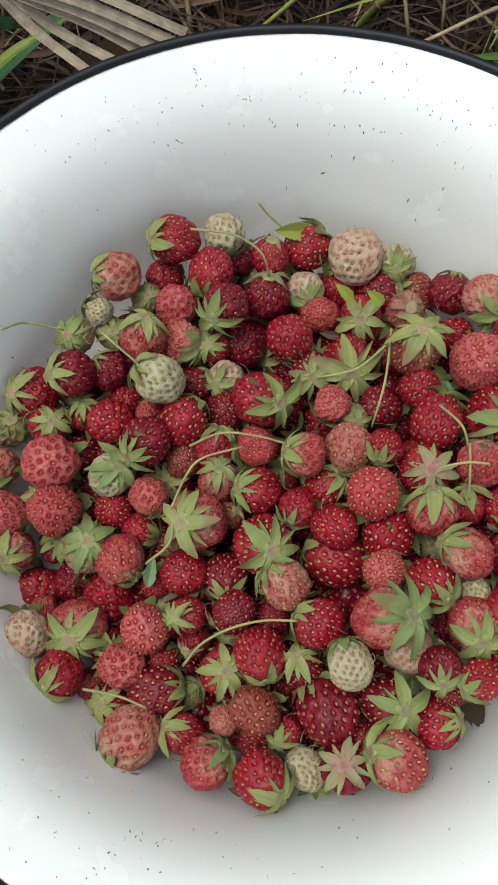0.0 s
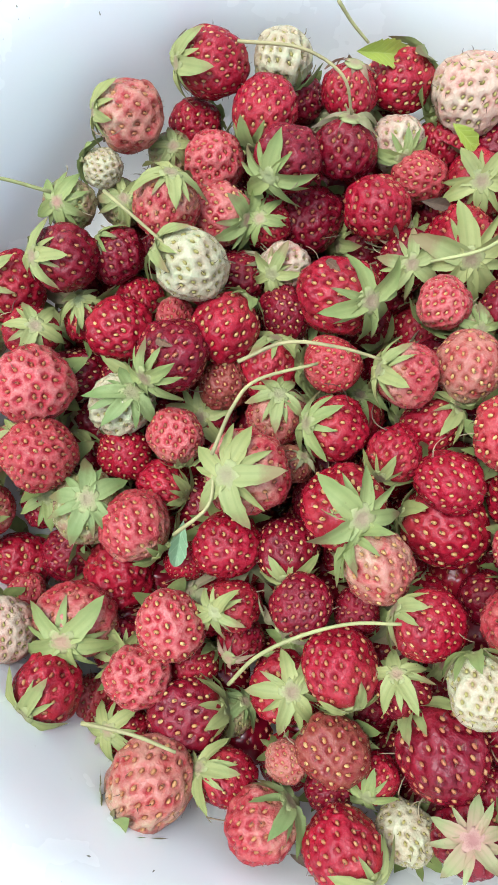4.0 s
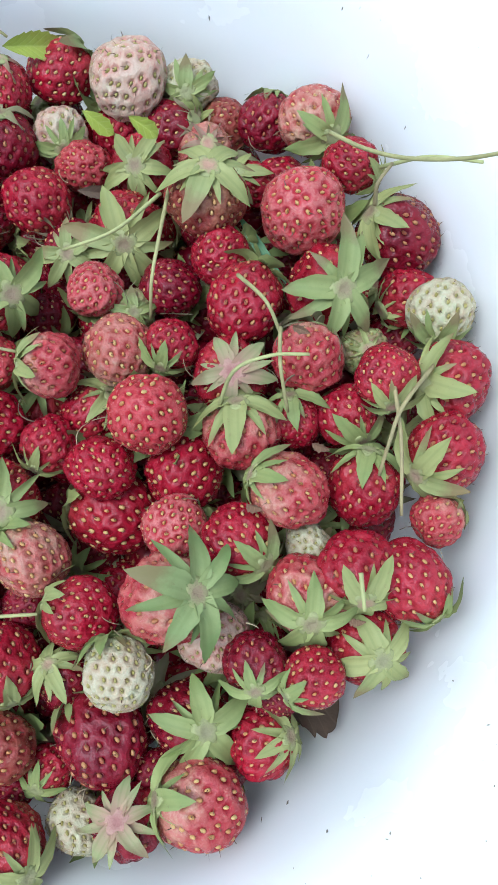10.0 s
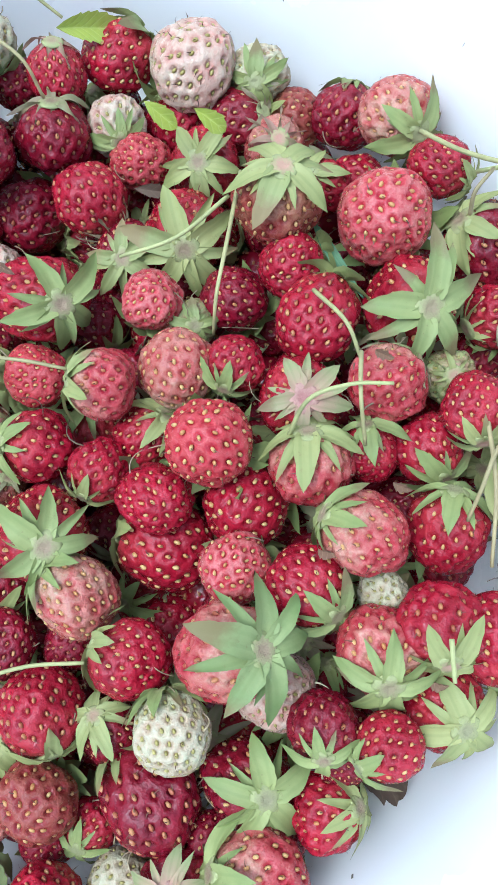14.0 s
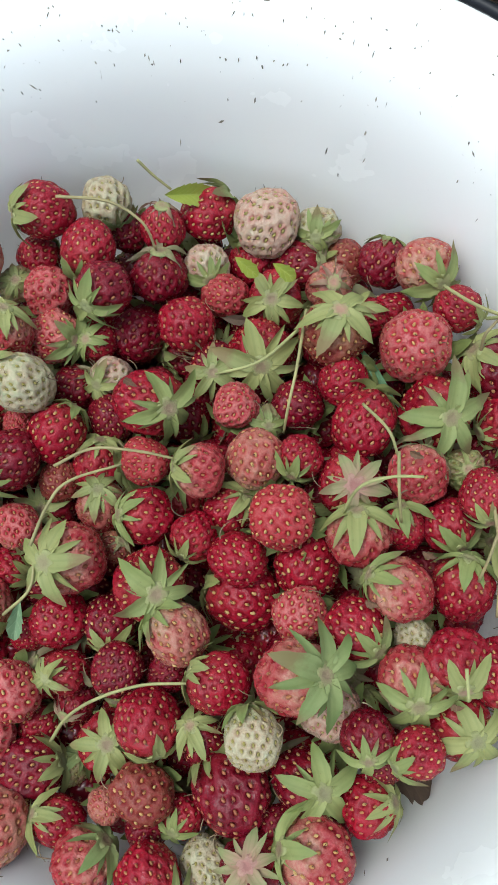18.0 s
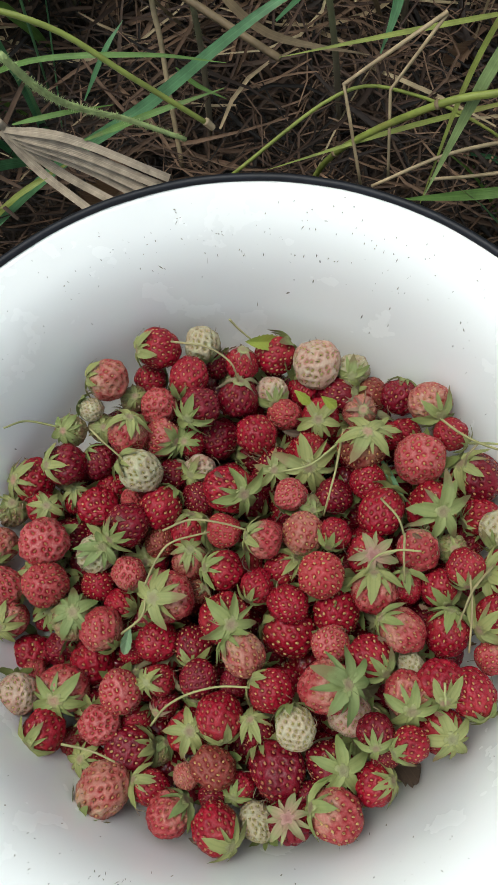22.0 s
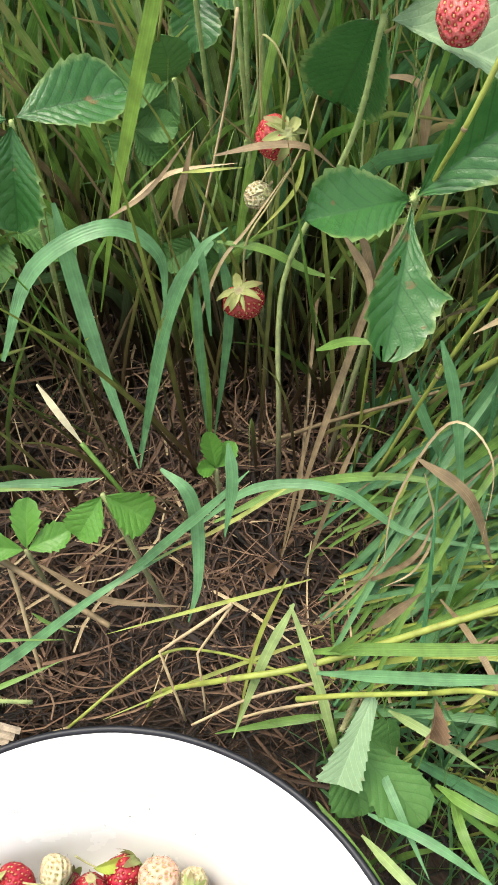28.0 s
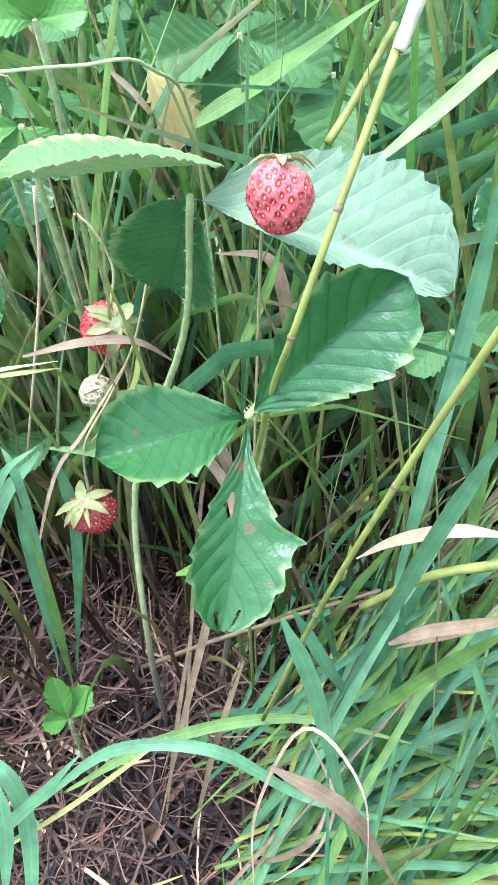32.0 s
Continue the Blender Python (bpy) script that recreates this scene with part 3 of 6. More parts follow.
def make_specks():
    """Bits of soil and dry grass stuck to the enamel."""
    rng = random.Random(5)
    verts, faces = [], []

    def speck(th, r, length, width, turn):
        c = np.array((r * math.cos(th), r * math.sin(th), 0))
        rad, tan = np.array((math.cos(th), math.sin(th), 0)), np.array((-math.sin(th), math.cos(th), 0))
        d = math.cos(turn) * tan + math.sin(turn) * rad
        e = -math.sin(turn) * tan + math.cos(turn) * rad
        k = len(verts)
        for a, b, h in ((-1, 0, 0.0003), (0, -1, 0.0003), (1, 0, 0.0003), (0, 1, 0.0003), (0, 0, 0.0009)):
            p = c + d * a * length / 2 + e * b * width / 2
            p[2] = wall_point(math.hypot(p[0], p[1])) + h
            verts.append(p)
        faces.extend([(k, k + 1, k + 4), (k + 1, k + 2, k + 4), (k + 2, k + 3, k + 4), (k + 3, k, k + 4)])

    def bit(th, r):
        long = rng.random() < 0.3
        speck(th, r, rng.uniform(0.0010, 0.0024) if long else rng.uniform(0.0005, 0.0011), rng.uniform(0.0002, 0.00035) if long else rng.uniform(0.0003, 0.0006), rng.uniform(0, 3.14))

    for x, y in ((-23, 133), (-16, 133), (-4, 132), (-43, 130), (-43, 126), (20, 129), (30, 130), (28, 141), (41, 146), (64, 126), (70, 116), (68, 113), (58, 119), (92, 95), (98, 90), (12, 138), (-14, 141), (-32, 145), (56, 115), (81, 126), (-48, -125), (-35, -127), (-52, -127), (-19, -130), (-14, -130), (13, -132), (59, -119), (21, -126), (-75, -132), (-73, -110), (-1, -135), (-58, -133), (-42, -128), (34, -131)):
        for _ in range(rng.choice((2, 3, 4, 6))):
            a, b = x + rng.gauss(0, 2.6), y + rng.gauss(0, 2.6)
            if 118 < math.hypot(a, b) < 155:
                bit(math.atan2(b, a), math.hypot(a, b) / 1000)
    for _ in range(330):
        th, r = rng.uniform(0, 6.28), rng.gauss(0.139, 0.007)
        if 0.121 < r < 0.154:
            speck(th, r, rng.uniform(0.0003, 0.0011), rng.uniform(0.0002, 0.0005), rng.uniform(0, 3.14))
    tagged(mesh_object("dirt_specks", verts, faces, SPECK, smooth=False), "dark specks of soil and chaff on the enamel", "dirt", kind="stuff")


make_specks()


# ---- strawberries ----
def seed_directions(count, rng):
    out = []
    for i in range(count):
        z = 1 - 2 * (i + 0.5) / count
        th = i * 2.399963
        v = Vector((math.sqrt(1 - z * z) * math.cos(th), math.sqrt(1 - z * z) * math.sin(th), z))
        out.append((v + Vector([rng.gauss(0, 0.035) for _ in range(3)])).normalized())
    return [v for v in out if v.z < 0.88]


def berry_radius(d, style):
    """Radius of a unit berry in direction d (calyx at +z)."""
    long, cone, seed = style
    r = 1.0 + cone * d.z * 0.5
    r *= 1 + (long - 1) * d.z * d.z
    if d.z > 0.7:
        r *= 1 - 0.25 * (d.z - 0.7) ** 1.5
    return r * (1 + 0.11 * noise.noise(d * 1.3 + Vector((seed, 0, 0))) + 0.045 * noise.noise(d * 3.1 + Vector((0, seed, 0))))


def ease(x, a, b):
    t = np.clip((x - a) / (b - a), 0, 1)
    return t * t * (3 - 2 * t)


def make_flesh(style, count, dent, proud, seed, fine=True):
    """Flesh with a pit round every seed and swollen tissue between, and the seeds themselves."""
    rng = random.Random(seed)
    dirs = seed_directions(count, rng)
    reach = 0.5 * math.sqrt(4 * math.pi / count)
    down = Vector((0, 0, -1))
    frames = []
    for d in dirs:
        along = (down - d * down.dot(d)).normalized()
        frames.append((along, d.cross(along)))
    sd, sa, sc = (np.array(v) for v in (dirs, [f[0] for f in frames], [f[1] for f in frames]))
    points = list(map(Vector, dirs))
    for d, (along, across) in zip(dirs, frames):
        for n, r in (((6, 0.36), (8, 0.60), (9, 0.84)) if fine else ((6, 0.42),)):
            for k in range(n):
                th = 2 * math.pi * (k + 0.5 * (n == 8)) / n
                points.append((d + (along * math.cos(th) * 1.2 + across * math.sin(th) * 0.95) * reach * r * rng.uniform(0.93, 1.07)).normalized())
    for k in range(1700 if fine else 500):
        z = 1 - 2 * (k + 0.5) / (1700 if fine else 500)
        points.append(Vector((math.sqrt(1 - z * z) * math.cos(k * 2.39996), math.sqrt(1 - z * z) * math.sin(k * 2.39996), z)))
    p = np.array(points)
    near = (p @ sd.T).argmax(1)
    off = p - sd[near]
    gap = np.hypot((off * sa[near]).sum(1) / 1.2, (off * sc[near]).sum(1) / 0.95) / reach
    # the loose filling points stay clear of the pits
    keep = [i for i in range(len(points)) if i < len(points) - (1700 if fine else 500) or gap[i] > 0.92]
    p, gap = p[keep], gap[keep]
    uneven = np.array([1.0 + 0.5 * noise.noise(Vector(q) * 2.3 + Vector((seed, 3, 1))) for q in p])
    height = dent * uneven * (-0.9 + ease(gap, 0.30, 0.68) + 2.4 * dent * ease(gap, 0.65, 1.20))
    bm = bmesh.new()
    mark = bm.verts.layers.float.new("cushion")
    vs = [bm.verts.new(q) for q in p]
    bmesh.ops.convex_hull(bm, input=vs)
    for v, h, g in zip(vs, height, gap):
        n = v.co.normalized()
        v.co = n * (berry_radius(n, style) + h * rng.uniform(0.88, 1.12))
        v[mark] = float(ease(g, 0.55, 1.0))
    bmesh.ops.delete(bm, geom=[v for v in bm.verts if not v.link_faces], context="VERTS")
    bmesh.ops.recalc_face_normals(bm, faces=bm.faces[:])
    flesh = bpy.data.meshes.new("flesh")
    bm.to_mesh(flesh)
    bm.free()
    flesh.polygons.foreach_set("use_smooth", [True] * len(flesh.polygons))
    flesh.materials.append(RED)
    verts, faces, slots = [], [], []
    big = 0.45 * reach
    for d, (along, across) in zip(dirs, frames):
        base = d * (berry_radius(d, style) - dent * (0.30 if proud else 0.62))
        turn = rng.uniform(-0.25, 0.25)
        along, across = along * math.cos(turn) + across * math.sin(turn), across * math.cos(turn) - along * math.sin(turn)
        size = big * rng.uniform(0.85, 1.12)
        k = len(verts)
        for ring, (s, h) in enumerate(((1.0, -0.02), (0.80, 0.030))):
            for j in range(8):
                th = 2 * math.pi * j / 8
                verts.append(base + along * (size * s * math.cos(th) * (1.2 if math.cos(th) < 0 else 0.85)) + across * (0.60 * size * s * math.sin(th)) + d * h)
        verts.append(base + d * 0.048)
        for j in range(8):
            jj = (j + 1) % 8
            faces += [(k + j, k + jj, k + 8 + jj, k + 8 + j), (k + 8 + j, k + 8 + jj, k + 16)]
        slots += [0] * 16
        if rng.random() < 0.55:
            k, way = len(verts), (along * rng.uniform(-1, 0.3) + across * rng.uniform(-0.8, 0.8) + d * 0.7).normalized()
            bent = (way + d * rng.uniform(-0.9, 0.1) + across * rng.uniform(-0.6, 0.6)).normalized()
            a, wide = base + d * 0.03, way.cross(d).normalized() * 0.011
            verts += [a - wide, a + wide, a + way * 0.09 + wide, a + way * 0.09 - wide, a + way * 0.09 + bent * 0.11]
            faces += [(k, k + 1, k + 2, k + 3), (k + 3, k + 2, k + 4)]
            slots += [1, 1]
    seeds = bpy.data.meshes.new("seeds")
    seeds.from_pydata(verts, [], faces)
    seeds.polygons.foreach_set("use_smooth", [True] * len(seeds.polygons))
    seeds.materials.append(SEED)
    seeds.materials.append(STYLE)
    seeds.polygons.foreach_set("material_index", slots)
    return flesh, seeds


# shape (length, taper, lumps), number of seeds, depth of the pits, seeds standing proud
BERRY_STYLES = [((1.0, -0.05, 1.0), 104, 0.105, False), ((1.10, 0.12, 5.0), 112, 0.088, True), ((0.95, 0.05, 9.0), 92, 0.115, False), ((1.14, 0.22, 14.0), 106, 0.098, False),
                ((1.02, 0.08, 21.0), 124, 0.085, False), ((1.0, 0.15, 30.0), 84, 0.125, False), ((1.05, -0.08, 37.0), 98, 0.092, True), ((0.97, 0.10, 44.0), 80, 0.100, False)]
BERRY_MESHES = [make_flesh(style, count, dent, proud, 40 + k) for k, (style, count, dent, proud) in enumerate(BERRY_STYLES)]
BURIED_MESHES = [make_flesh(style, count, dent, proud, 60 + k, False) for k, (style, count, dent, proud) in enumerate(BERRY_STYLES[:2])]
STAR, CLASP, WILT = "star", "clasp", "wilt"


def sepal_mesh(heading, droop, half, twist, flick, seed):
    """A pointed sepal that starts at the hub and runs along +x, for a berry of radius one."""
    rng = random.Random(seed)
    n = 10
    verts, faces = [], []
    x = z = sway = 0.0
    side = rng.uniform(-0.14, 0.14)
    for k in range(n):
        s = k / (n - 1)
        w = half * 1.62 * (s + 0.16) ** 0.5 * (1 - s) ** 0.72 * rng.uniform(0.90, 1.08) + 0.004
        roll = 1.5 * twist * s
        for v in (-1, -0.55, 0, 0.55, 1):
            lift = 0.5 * w * abs(v) ** 1.4 + 0.022 * rng.uniform(-1, 1)
            verts.append((x + lift * math.sin(heading), sway + w * v * math.cos(roll), z + lift * math.cos(heading) * math.cos(roll) + w * v * math.sin(roll)))
        if k:
            a = 5 * (k - 1)
            faces += [(a + j, a + j + 1, a + j + 6, a + j + 5) for j in range(4)]
        step = 1.0 / (n - 1)
        x += step * math.cos(heading)
        z += step * math.sin(heading)
        sway = side * s * s
        heading -= (droop if s < 0.7 else droop - flick) * step
    data = bpy.data.meshes.new("sepal")
    data.from_pydata(verts, [], faces)
    data.polygons.foreach_set("use_smooth", [True] * len(faces))
    data.materials.append(SEPAL)
    return data


# how a sepal leaves the hub, how far it bends down, its twist and the flick of its tip
SEPAL_WAYS = {STAR: ((0.10, 0.7, 0.2, 0.3), (0.15, 1.0, -0.3, 0.9), (-0.05, 0.6, 0.4, 1.5), (0.25, 1.1, -0.5, -0.6), (0.0, 0.9, 0.1, 0.6)),
              CLASP: ((-0.10, 0.95, 0.1, 0.3), (-0.16, 0.88, -0.2, 1.2), (-0.05, 1.05, 0.25, 0.0), (-0.12, 0.85, -0.1, 2.2), (0.0, 1.05, 0.3, 0.8)),
              WILT: ((0.2, 1.5, 1.2, 0.5), (-0.1, 1.2, -1.6, 1.5), (0.5, 2.2, 0.8, -1.0), (0.1, 0.9, 2.0, 2.5), (-0.2, 1.1, -0.9, -1.5))}
SEPALS = {style: [[sepal_mesh(h, d, (0.125, 0.075)[narrow] if style == WILT else (0.228, 0.138)[narrow], t, f, 70 + 7 * k + narrow) for k, (h, d, t, f) in enumerate(ways)] for narrow in (0, 1)] for style, ways in SEPAL_WAYS.items()}


def hub_mesh():
    bm = bmesh.new()
    bmesh.ops.create_icosphere(bm, subdivisions=3, radius=1.0)
    for v in bm.verts:
        n = v.co.copy()
        v.co = Vector((n.x * 0.37, n.y * 0.37, n.z * 0.09 - 0.07 * max(0, 1 - 9 * (n.x * n.x + n.y * n.y)) * (n.z > 0))) * (1 + 0.1 * noise.noise(n * 4))
    data = bpy.data.meshes.new("calyx")
    bm.to_mesh(data)
    bm.free()
    data.polygons.foreach_set("use_smooth", [True] * len(data.polygons))
    data.materials.append(HUB)
    return data


HUB_MESH = hub_mesh()
FLESH_WORDS = {RED: "ripe red strawberry", DARK: "dark red strawberry", PINK: "half-ripe pink strawberry", CORAL: "coral-pink ripening strawberry", ROSE: "rose-red ripe strawberry", DULL: "dull brownish-red strawberry",
               WHITE: "unripe whitish strawberry", BLUSH: "pink-blushed unripe strawberry", BLUSHRED: "half white, half red strawberry", GREEN: "small green unripe strawberry"}
SEPAL_WORDS = {SEPAL: "pale green", SEPAL_LIME: "yellowish green", SEPAL_MINT: "fresh green", SEPAL_DRY: "withered brown", SEPAL_PINK: "withered pinkish", SEPAL_ROSY: "pink-centred pale green"}
berry_rng = random.Random(11)
heap = []  # where berries lie, in millimetres
ABOVE = Vector((0.03, -0.07, 0.42))  # berries' turns are given as seen from here


def berry(x, y, z, size, flesh, turn, rise, sepals, habit, green, place="in the bowl", group="strawberries in the bowl"):
    """A berry centred at x, y, z with its size, in millimetres; turn and rise give where its calyx points, habit how its sepals lie."""
    rng = berry_rng
    heap.append((x, y, z))
    a, e = radians(turn), radians(rise)
    towards = (ABOVE - Vector((x, y, z)) / 1000).normalized()
    upward = towards.cross(Vector((1, 0, 0))).normalized()
    axis = (upward.cross(towards) * math.cos(a) + upward * math.sin(a)) * math.cos(e) + towards * math.sin(e)
    rot = axis.to_track_quat("Z", "Y").to_matrix().to_4x4() @ Matrix.Rotation(rng.uniform(0, 6.28), 4, "Z")
    root = new("strawberry")
    r = size / 2000
    wide = 1.02 + 0.06 * math.sin(3.1 * x + 1.7 * y)
    root.matrix_world = Matrix.Translation(Vector((x, y, z)) / 1000) @ rot @ Matrix.Diagonal((r * wide, r * (2.04 - wide), r * 1.02, 1))
    kind = rng.randrange(len(BERRY_STYLES))
    if size > 19:  # the big ones carry the most seeds
        kind = (0, 1, 3, 4)[kind % 4]
    style = BERRY_STYLES[kind][0]
    tagged(root, FLESH_WORDS[flesh] + " with " + SEPAL_WORDS[green] + " sepals " + place, "strawberry", group)
    shared("flesh", BERRY_MESHES[kind][0], root, flesh)
    tagged(shared("seed_coat", BERRY_MESHES[kind][1], root, SEED_DARK if flesh in (WHITE, GREEN, BLUSH) else rng.choice((SEED, SEED, SEED_DULL))), kind="stuff")
    top = berry_radius(Vector((0, 0, 1)), style)
    calyx = shared("calyx", HUB_MESH, root, HUB_ROSY if green is SEPAL_ROSY else None)
    calyx.matrix_local = Matrix.Translation((0, 0, top + 0.055))
    for j in range(10):
        narrow = j % 2
        s = 1.08 * sepals * (rng.uniform(0.86, 1.14) if not narrow else rng.uniform(0.65, 1.0))
        tip = rng.uniform(-0.14, 0.04) if habit == CLASP else rng.uniform(-0.2, 0.22)
        ob = shared("sepal", SEPALS[habit][narrow][rng.randrange(5)], calyx, None if green is SEPAL else green)
        ob.matrix_local = Matrix.Rotation(2 * math.pi * j / 10 + rng.uniform(-0.22, 0.22), 4, "Z") @ Matrix.Translation((0.16, 0, 0.01 - 0.02 * narrow)) @ Matrix.Rotation(tip, 4, "Y") @ Matrix.Scale(s, 4)
    return root


# ---- leaves ----
def leaflet(parent, base, tip, width, material, face=(0, -0.5, 0.85), cup=0.18, seed=0, teeth=8, torn=False, name="leaflet", label="", curl=0.12, sharp=0.17, wedge=False, slim=(1, 1)):
    """A toothed strawberry leaflet from base to tip (millimetres), quilted between sunken side veins."""
    rng = random.Random(seed)
    b, t = np.array(base) / 1000, np.array(tip) / 1000
    length = np.linalg.norm(t - b)
    ax = (t - b) / length
    side = np.cross(ax, np.array(face, float))
    side /= np.linalg.norm(side)
    up = np.cross(side, ax)
    half = width / 2000
    rows, cols = teeth * 7, 24
    wave, sway, blunt = rng.uniform(0, 6.28), rng.uniform(-0.05, 0.05), rng.uniform(2.6, 3.4)
    size = [rng.uniform(0.7, 1.3) for _ in range(2 * teeth + 6)]
    verts, uvs, faces = [], [], []
    for k in range(rows + 1):
        s = k / rows
        prof = 1.30 * (s * 0.97 + 0.03) ** 0.8 * (1 - s ** blunt) ** 0.6
        if torn:
            prof = float(np.interp(s, (0, 0.1, 0.25, 0.4, 0.6, 0.75, 0.88, 0.96, 1), (0.08, 0.15, 0.40, 0.70, 0.95, 1.0, 0.82, 0.55, 0.25)))
        elif teeth > 10:
            prof = 1.12 * (s * 0.98 + 0.02) ** 0.5 * (1 - s ** blunt) ** 0.6
        elif wedge:
            prof = 0.28 + 0.72 * s ** 1.2 - 0.5 * max(0, s - 0.92)
        for j in range(cols + 1):
            v = 2 * j / cols - 1
            av = abs(v)
            q = (s - 0.30 * av) * teeth
            tooth = (s - 0.30) * teeth % 1.0
            bite = size[int(s * teeth) + (teeth + 3 if v > 0 else 0)]
            jag = 1 + (sharp * tooth ** 1.3 - 0.4 * sharp) * bite * min(1, max(0, s - 0.22) * 5)
            w = half * slim[v > 0] * max(prof, 0.03) * (1 + (jag - 1) * max(0, (av - 0.8) / 0.2))
            if torn and v < 0:
                w *= 1 + 0.5 * math.exp(-((s - 0.53) / 0.055) ** 2) * av + 0.12 * math.exp(-((s - 0.62) / 0.12) ** 2)
            swell = (1 - (2 * (q % 1.0) - 1) ** 4) * min(1, av * 3) * (1 - 0.3 * av)
            h = cup * half * av ** 1.4 * prof * 2 + 0.02 * width / 1000 * swell - curl * length * s * s * 0.9 + 0.05 * half * math.sin(5 * s + wave + 2 * v) + 0.012 * half * rng.uniform(-1, 1)
            verts.append(b + ax * length * (s + 0.05 * av * (1 - s)) + side * (w * v + sway * length * s * s) + up * h)
            uvs.append((q + 20, 0.5 + v / 2))
        if k:
            a, c = (k - 1) * (cols + 1), k * (cols + 1)
            faces += [(a + j, a + j + 1, c + j + 1, c + j) for j in range(cols)]
    if torn:
        def gone(q):
            k, v = sum(i // (cols + 1) for i in q) / 4 / rows, 2 * sum(uvs[i][1] for i in q) / 4 - 1
            return ((k - 0.40) / 0.07) ** 2 + ((v - 0.30 + 0.5 * (k - 0.40)) / 0.16) ** 2 < 1 or (k > 0.84 and abs(v - 0.25) < 0.10 * (k - 0.80) * 4) or (k > 0.85 and abs(v + 0.4) < 0.08 * (k - 0.82) * 4)
        faces = [q for q in faces if not gone(q)]
    return mesh_object(name, verts, faces, material, parent, label, uvs=uvs)


def hairy_tube(points, r0, r1, hairs, seed=0):
    """A stalk with fine spreading hairs."""
    rng = random.Random(seed)
    v, f = tube(points, r0, r1)
    for _ in range(hairs):
        i = rng.randrange(len(points) - 1)
        p = points[i] + (points[i + 1] - points[i]) * rng.random()
        d = np.array([rng.gauss(0, 1) for _ in range(3)])
        along = points[i + 1] - points[i]
        d -= along * np.dot(d, along) / np.dot(along, along)
        d /= np.linalg.norm(d) + 1e-9
        w = np.cross(d, along)
        w *= 0.00011 / (np.linalg.norm(w) + 1e-9)
        k = len(v)
        v += [p + d * r1 * 0.8 - w, p + d * r1 * 0.8 + w, p + d * (r1 + rng.uniform(0.0008, 0.0019))]
        f.append((k, k + 1, k + 2))
    return v, f


def strawberry_leaf(node, tips, petiole, material, label, face=(0, -0.5, 0.85), widths=(40, 40, 40), materials=None, cup=0.18, faces=None, torn=None, teeth=(8, 8, 8), starts=(None, None, None), slims=((1, 1), (1, 1), (1, 1))):
    """A three-part leaf: a petiole that ends in the node, and a leaflet to each tip."""
    root = new("strawberry_leaf")
    tagged(root, label, "leaf", "strawberry leaves")
    if petiole:
        v, f = hairy_tube(spline(np.array([*petiole, node]) / 1000, 6), 0.0018, 0.0013, 700)
        mesh_object("petiole", v, f, PETIOLE, root, "hairy pale green petiole")
    for k, tip in enumerate(tips):
        n, t = np.array(node, float), np.array(tip, float)
        start = starts[k] or n + (t - n) * 0.04
        leaflet(root, start, t, widths[k], materials[k] if materials else material, faces[k] if faces else face, cup, seed=k + int(abs(node[0])), torn=torn == k, teeth=6 if material is LEAF_YOUNG else teeth[k], sharp=0.22 if material is LEAF_YOUNG else 0.11 if teeth[k] > 8 else 0.14, slim=slims[k])
    return root


strawberry_leaf((176, 288, 328), [(131, 266, 341), (160, 232, 293), (223, 288, 374)], [(150, 345, 40), (175, 340, 200), (186, 320, 300)], LEAF,
                "dark green strawberry leaf with a torn, insect-holed leaflet", widths=(42, 30, 46), cup=0.24, faces=((0.1, -0.5, 0.8), (0.15, -0.85, 0.5), (0.1, -0.75, 0.6)), torn=1)
strawberry_leaf((167, 331, 384), [(113, 324, 408), (251, 309, 352), (153, 362, 326)], [(120, 335, 40), (121, 330, 137), (128, 358, 227), (159, 345, 319)], LEAF,
                "strawberry leaf showing its silvery underside on a hairy stalk", widths=(44, 60, 58), materials=(LEAF_PALE, LEAF_BACK, LEAF),
                faces=((0.0, 0.2, 1.0), (0.1, -0.75, 0.65), (-0.07, -0.71, 0.7)), teeth=(11, 12, 14), starts=((178, 331, 391), None, (167.3, 340, 379)), slims=((1, 1), (1.35, 0.35), (1, 1)))
strawberry_leaf((-1, 380, 324), [(55, 398, 330), (-9, 360, 272), (-46, 380, 332)], [(-20, 420, 30), (-10, 410, 200)], LEAF, "dark green strawberry leaf in the shaded grass", widths=(48, 46, 46))
strawberry_leaf((-29, 250, 142), [(-57, 250, 152), (-24, 268, 166), (-3, 255, 150)], [(-27, 240, 30), (-26, 248, 90)], LEAF_YOUNG, "fresh green three-part strawberry seedling leaf", widths=(23, 23, 21))
strawberry_leaf((24, 245, 197), [(8, 231, 178), (47, 239, 177)], [(45, 240, 35), (38, 236, 120)], LEAF_YOUNG, "fresh green strawberry leaf with toothed edges above the litter", widths=(28, 30))
strawberry_leaf((80, 298, 137), [(70, 293, 146), (92, 303, 154), (78, 303, 165)], [(80, 300, 30)], LEAF_YOUNG, "tiny green strawberry leaf over brown litter", widths=(14, 16, 16))
strawberry_leaf((250, 500, 350), [(200, 500, 366), (298, 480, 333), (240, 458, 330)], [(250, 520, 30), (255, 515, 220)], LEAF_MID, "broad green strawberry leaf deep in the grass", widths=(50, 55, 50))
strawberry_leaf((94, 505, 330), [(122, 490, 322), (90, 475, 302), (65, 500, 342)], [(95, 520, 30), (98, 518, 210)], LEAF, "dark strawberry leaf among grass stalks", widths=(40, 38, 40))
strawberry_leaf((120, 455, 400), [(92, 452, 403), (134, 440, 400), (119, 468, 420)], [(110, 480, 30), (118, 470, 250)], LEAF_MID, "pale green strawberry leaf at the top of the grass", widths=(28, 28, 27))
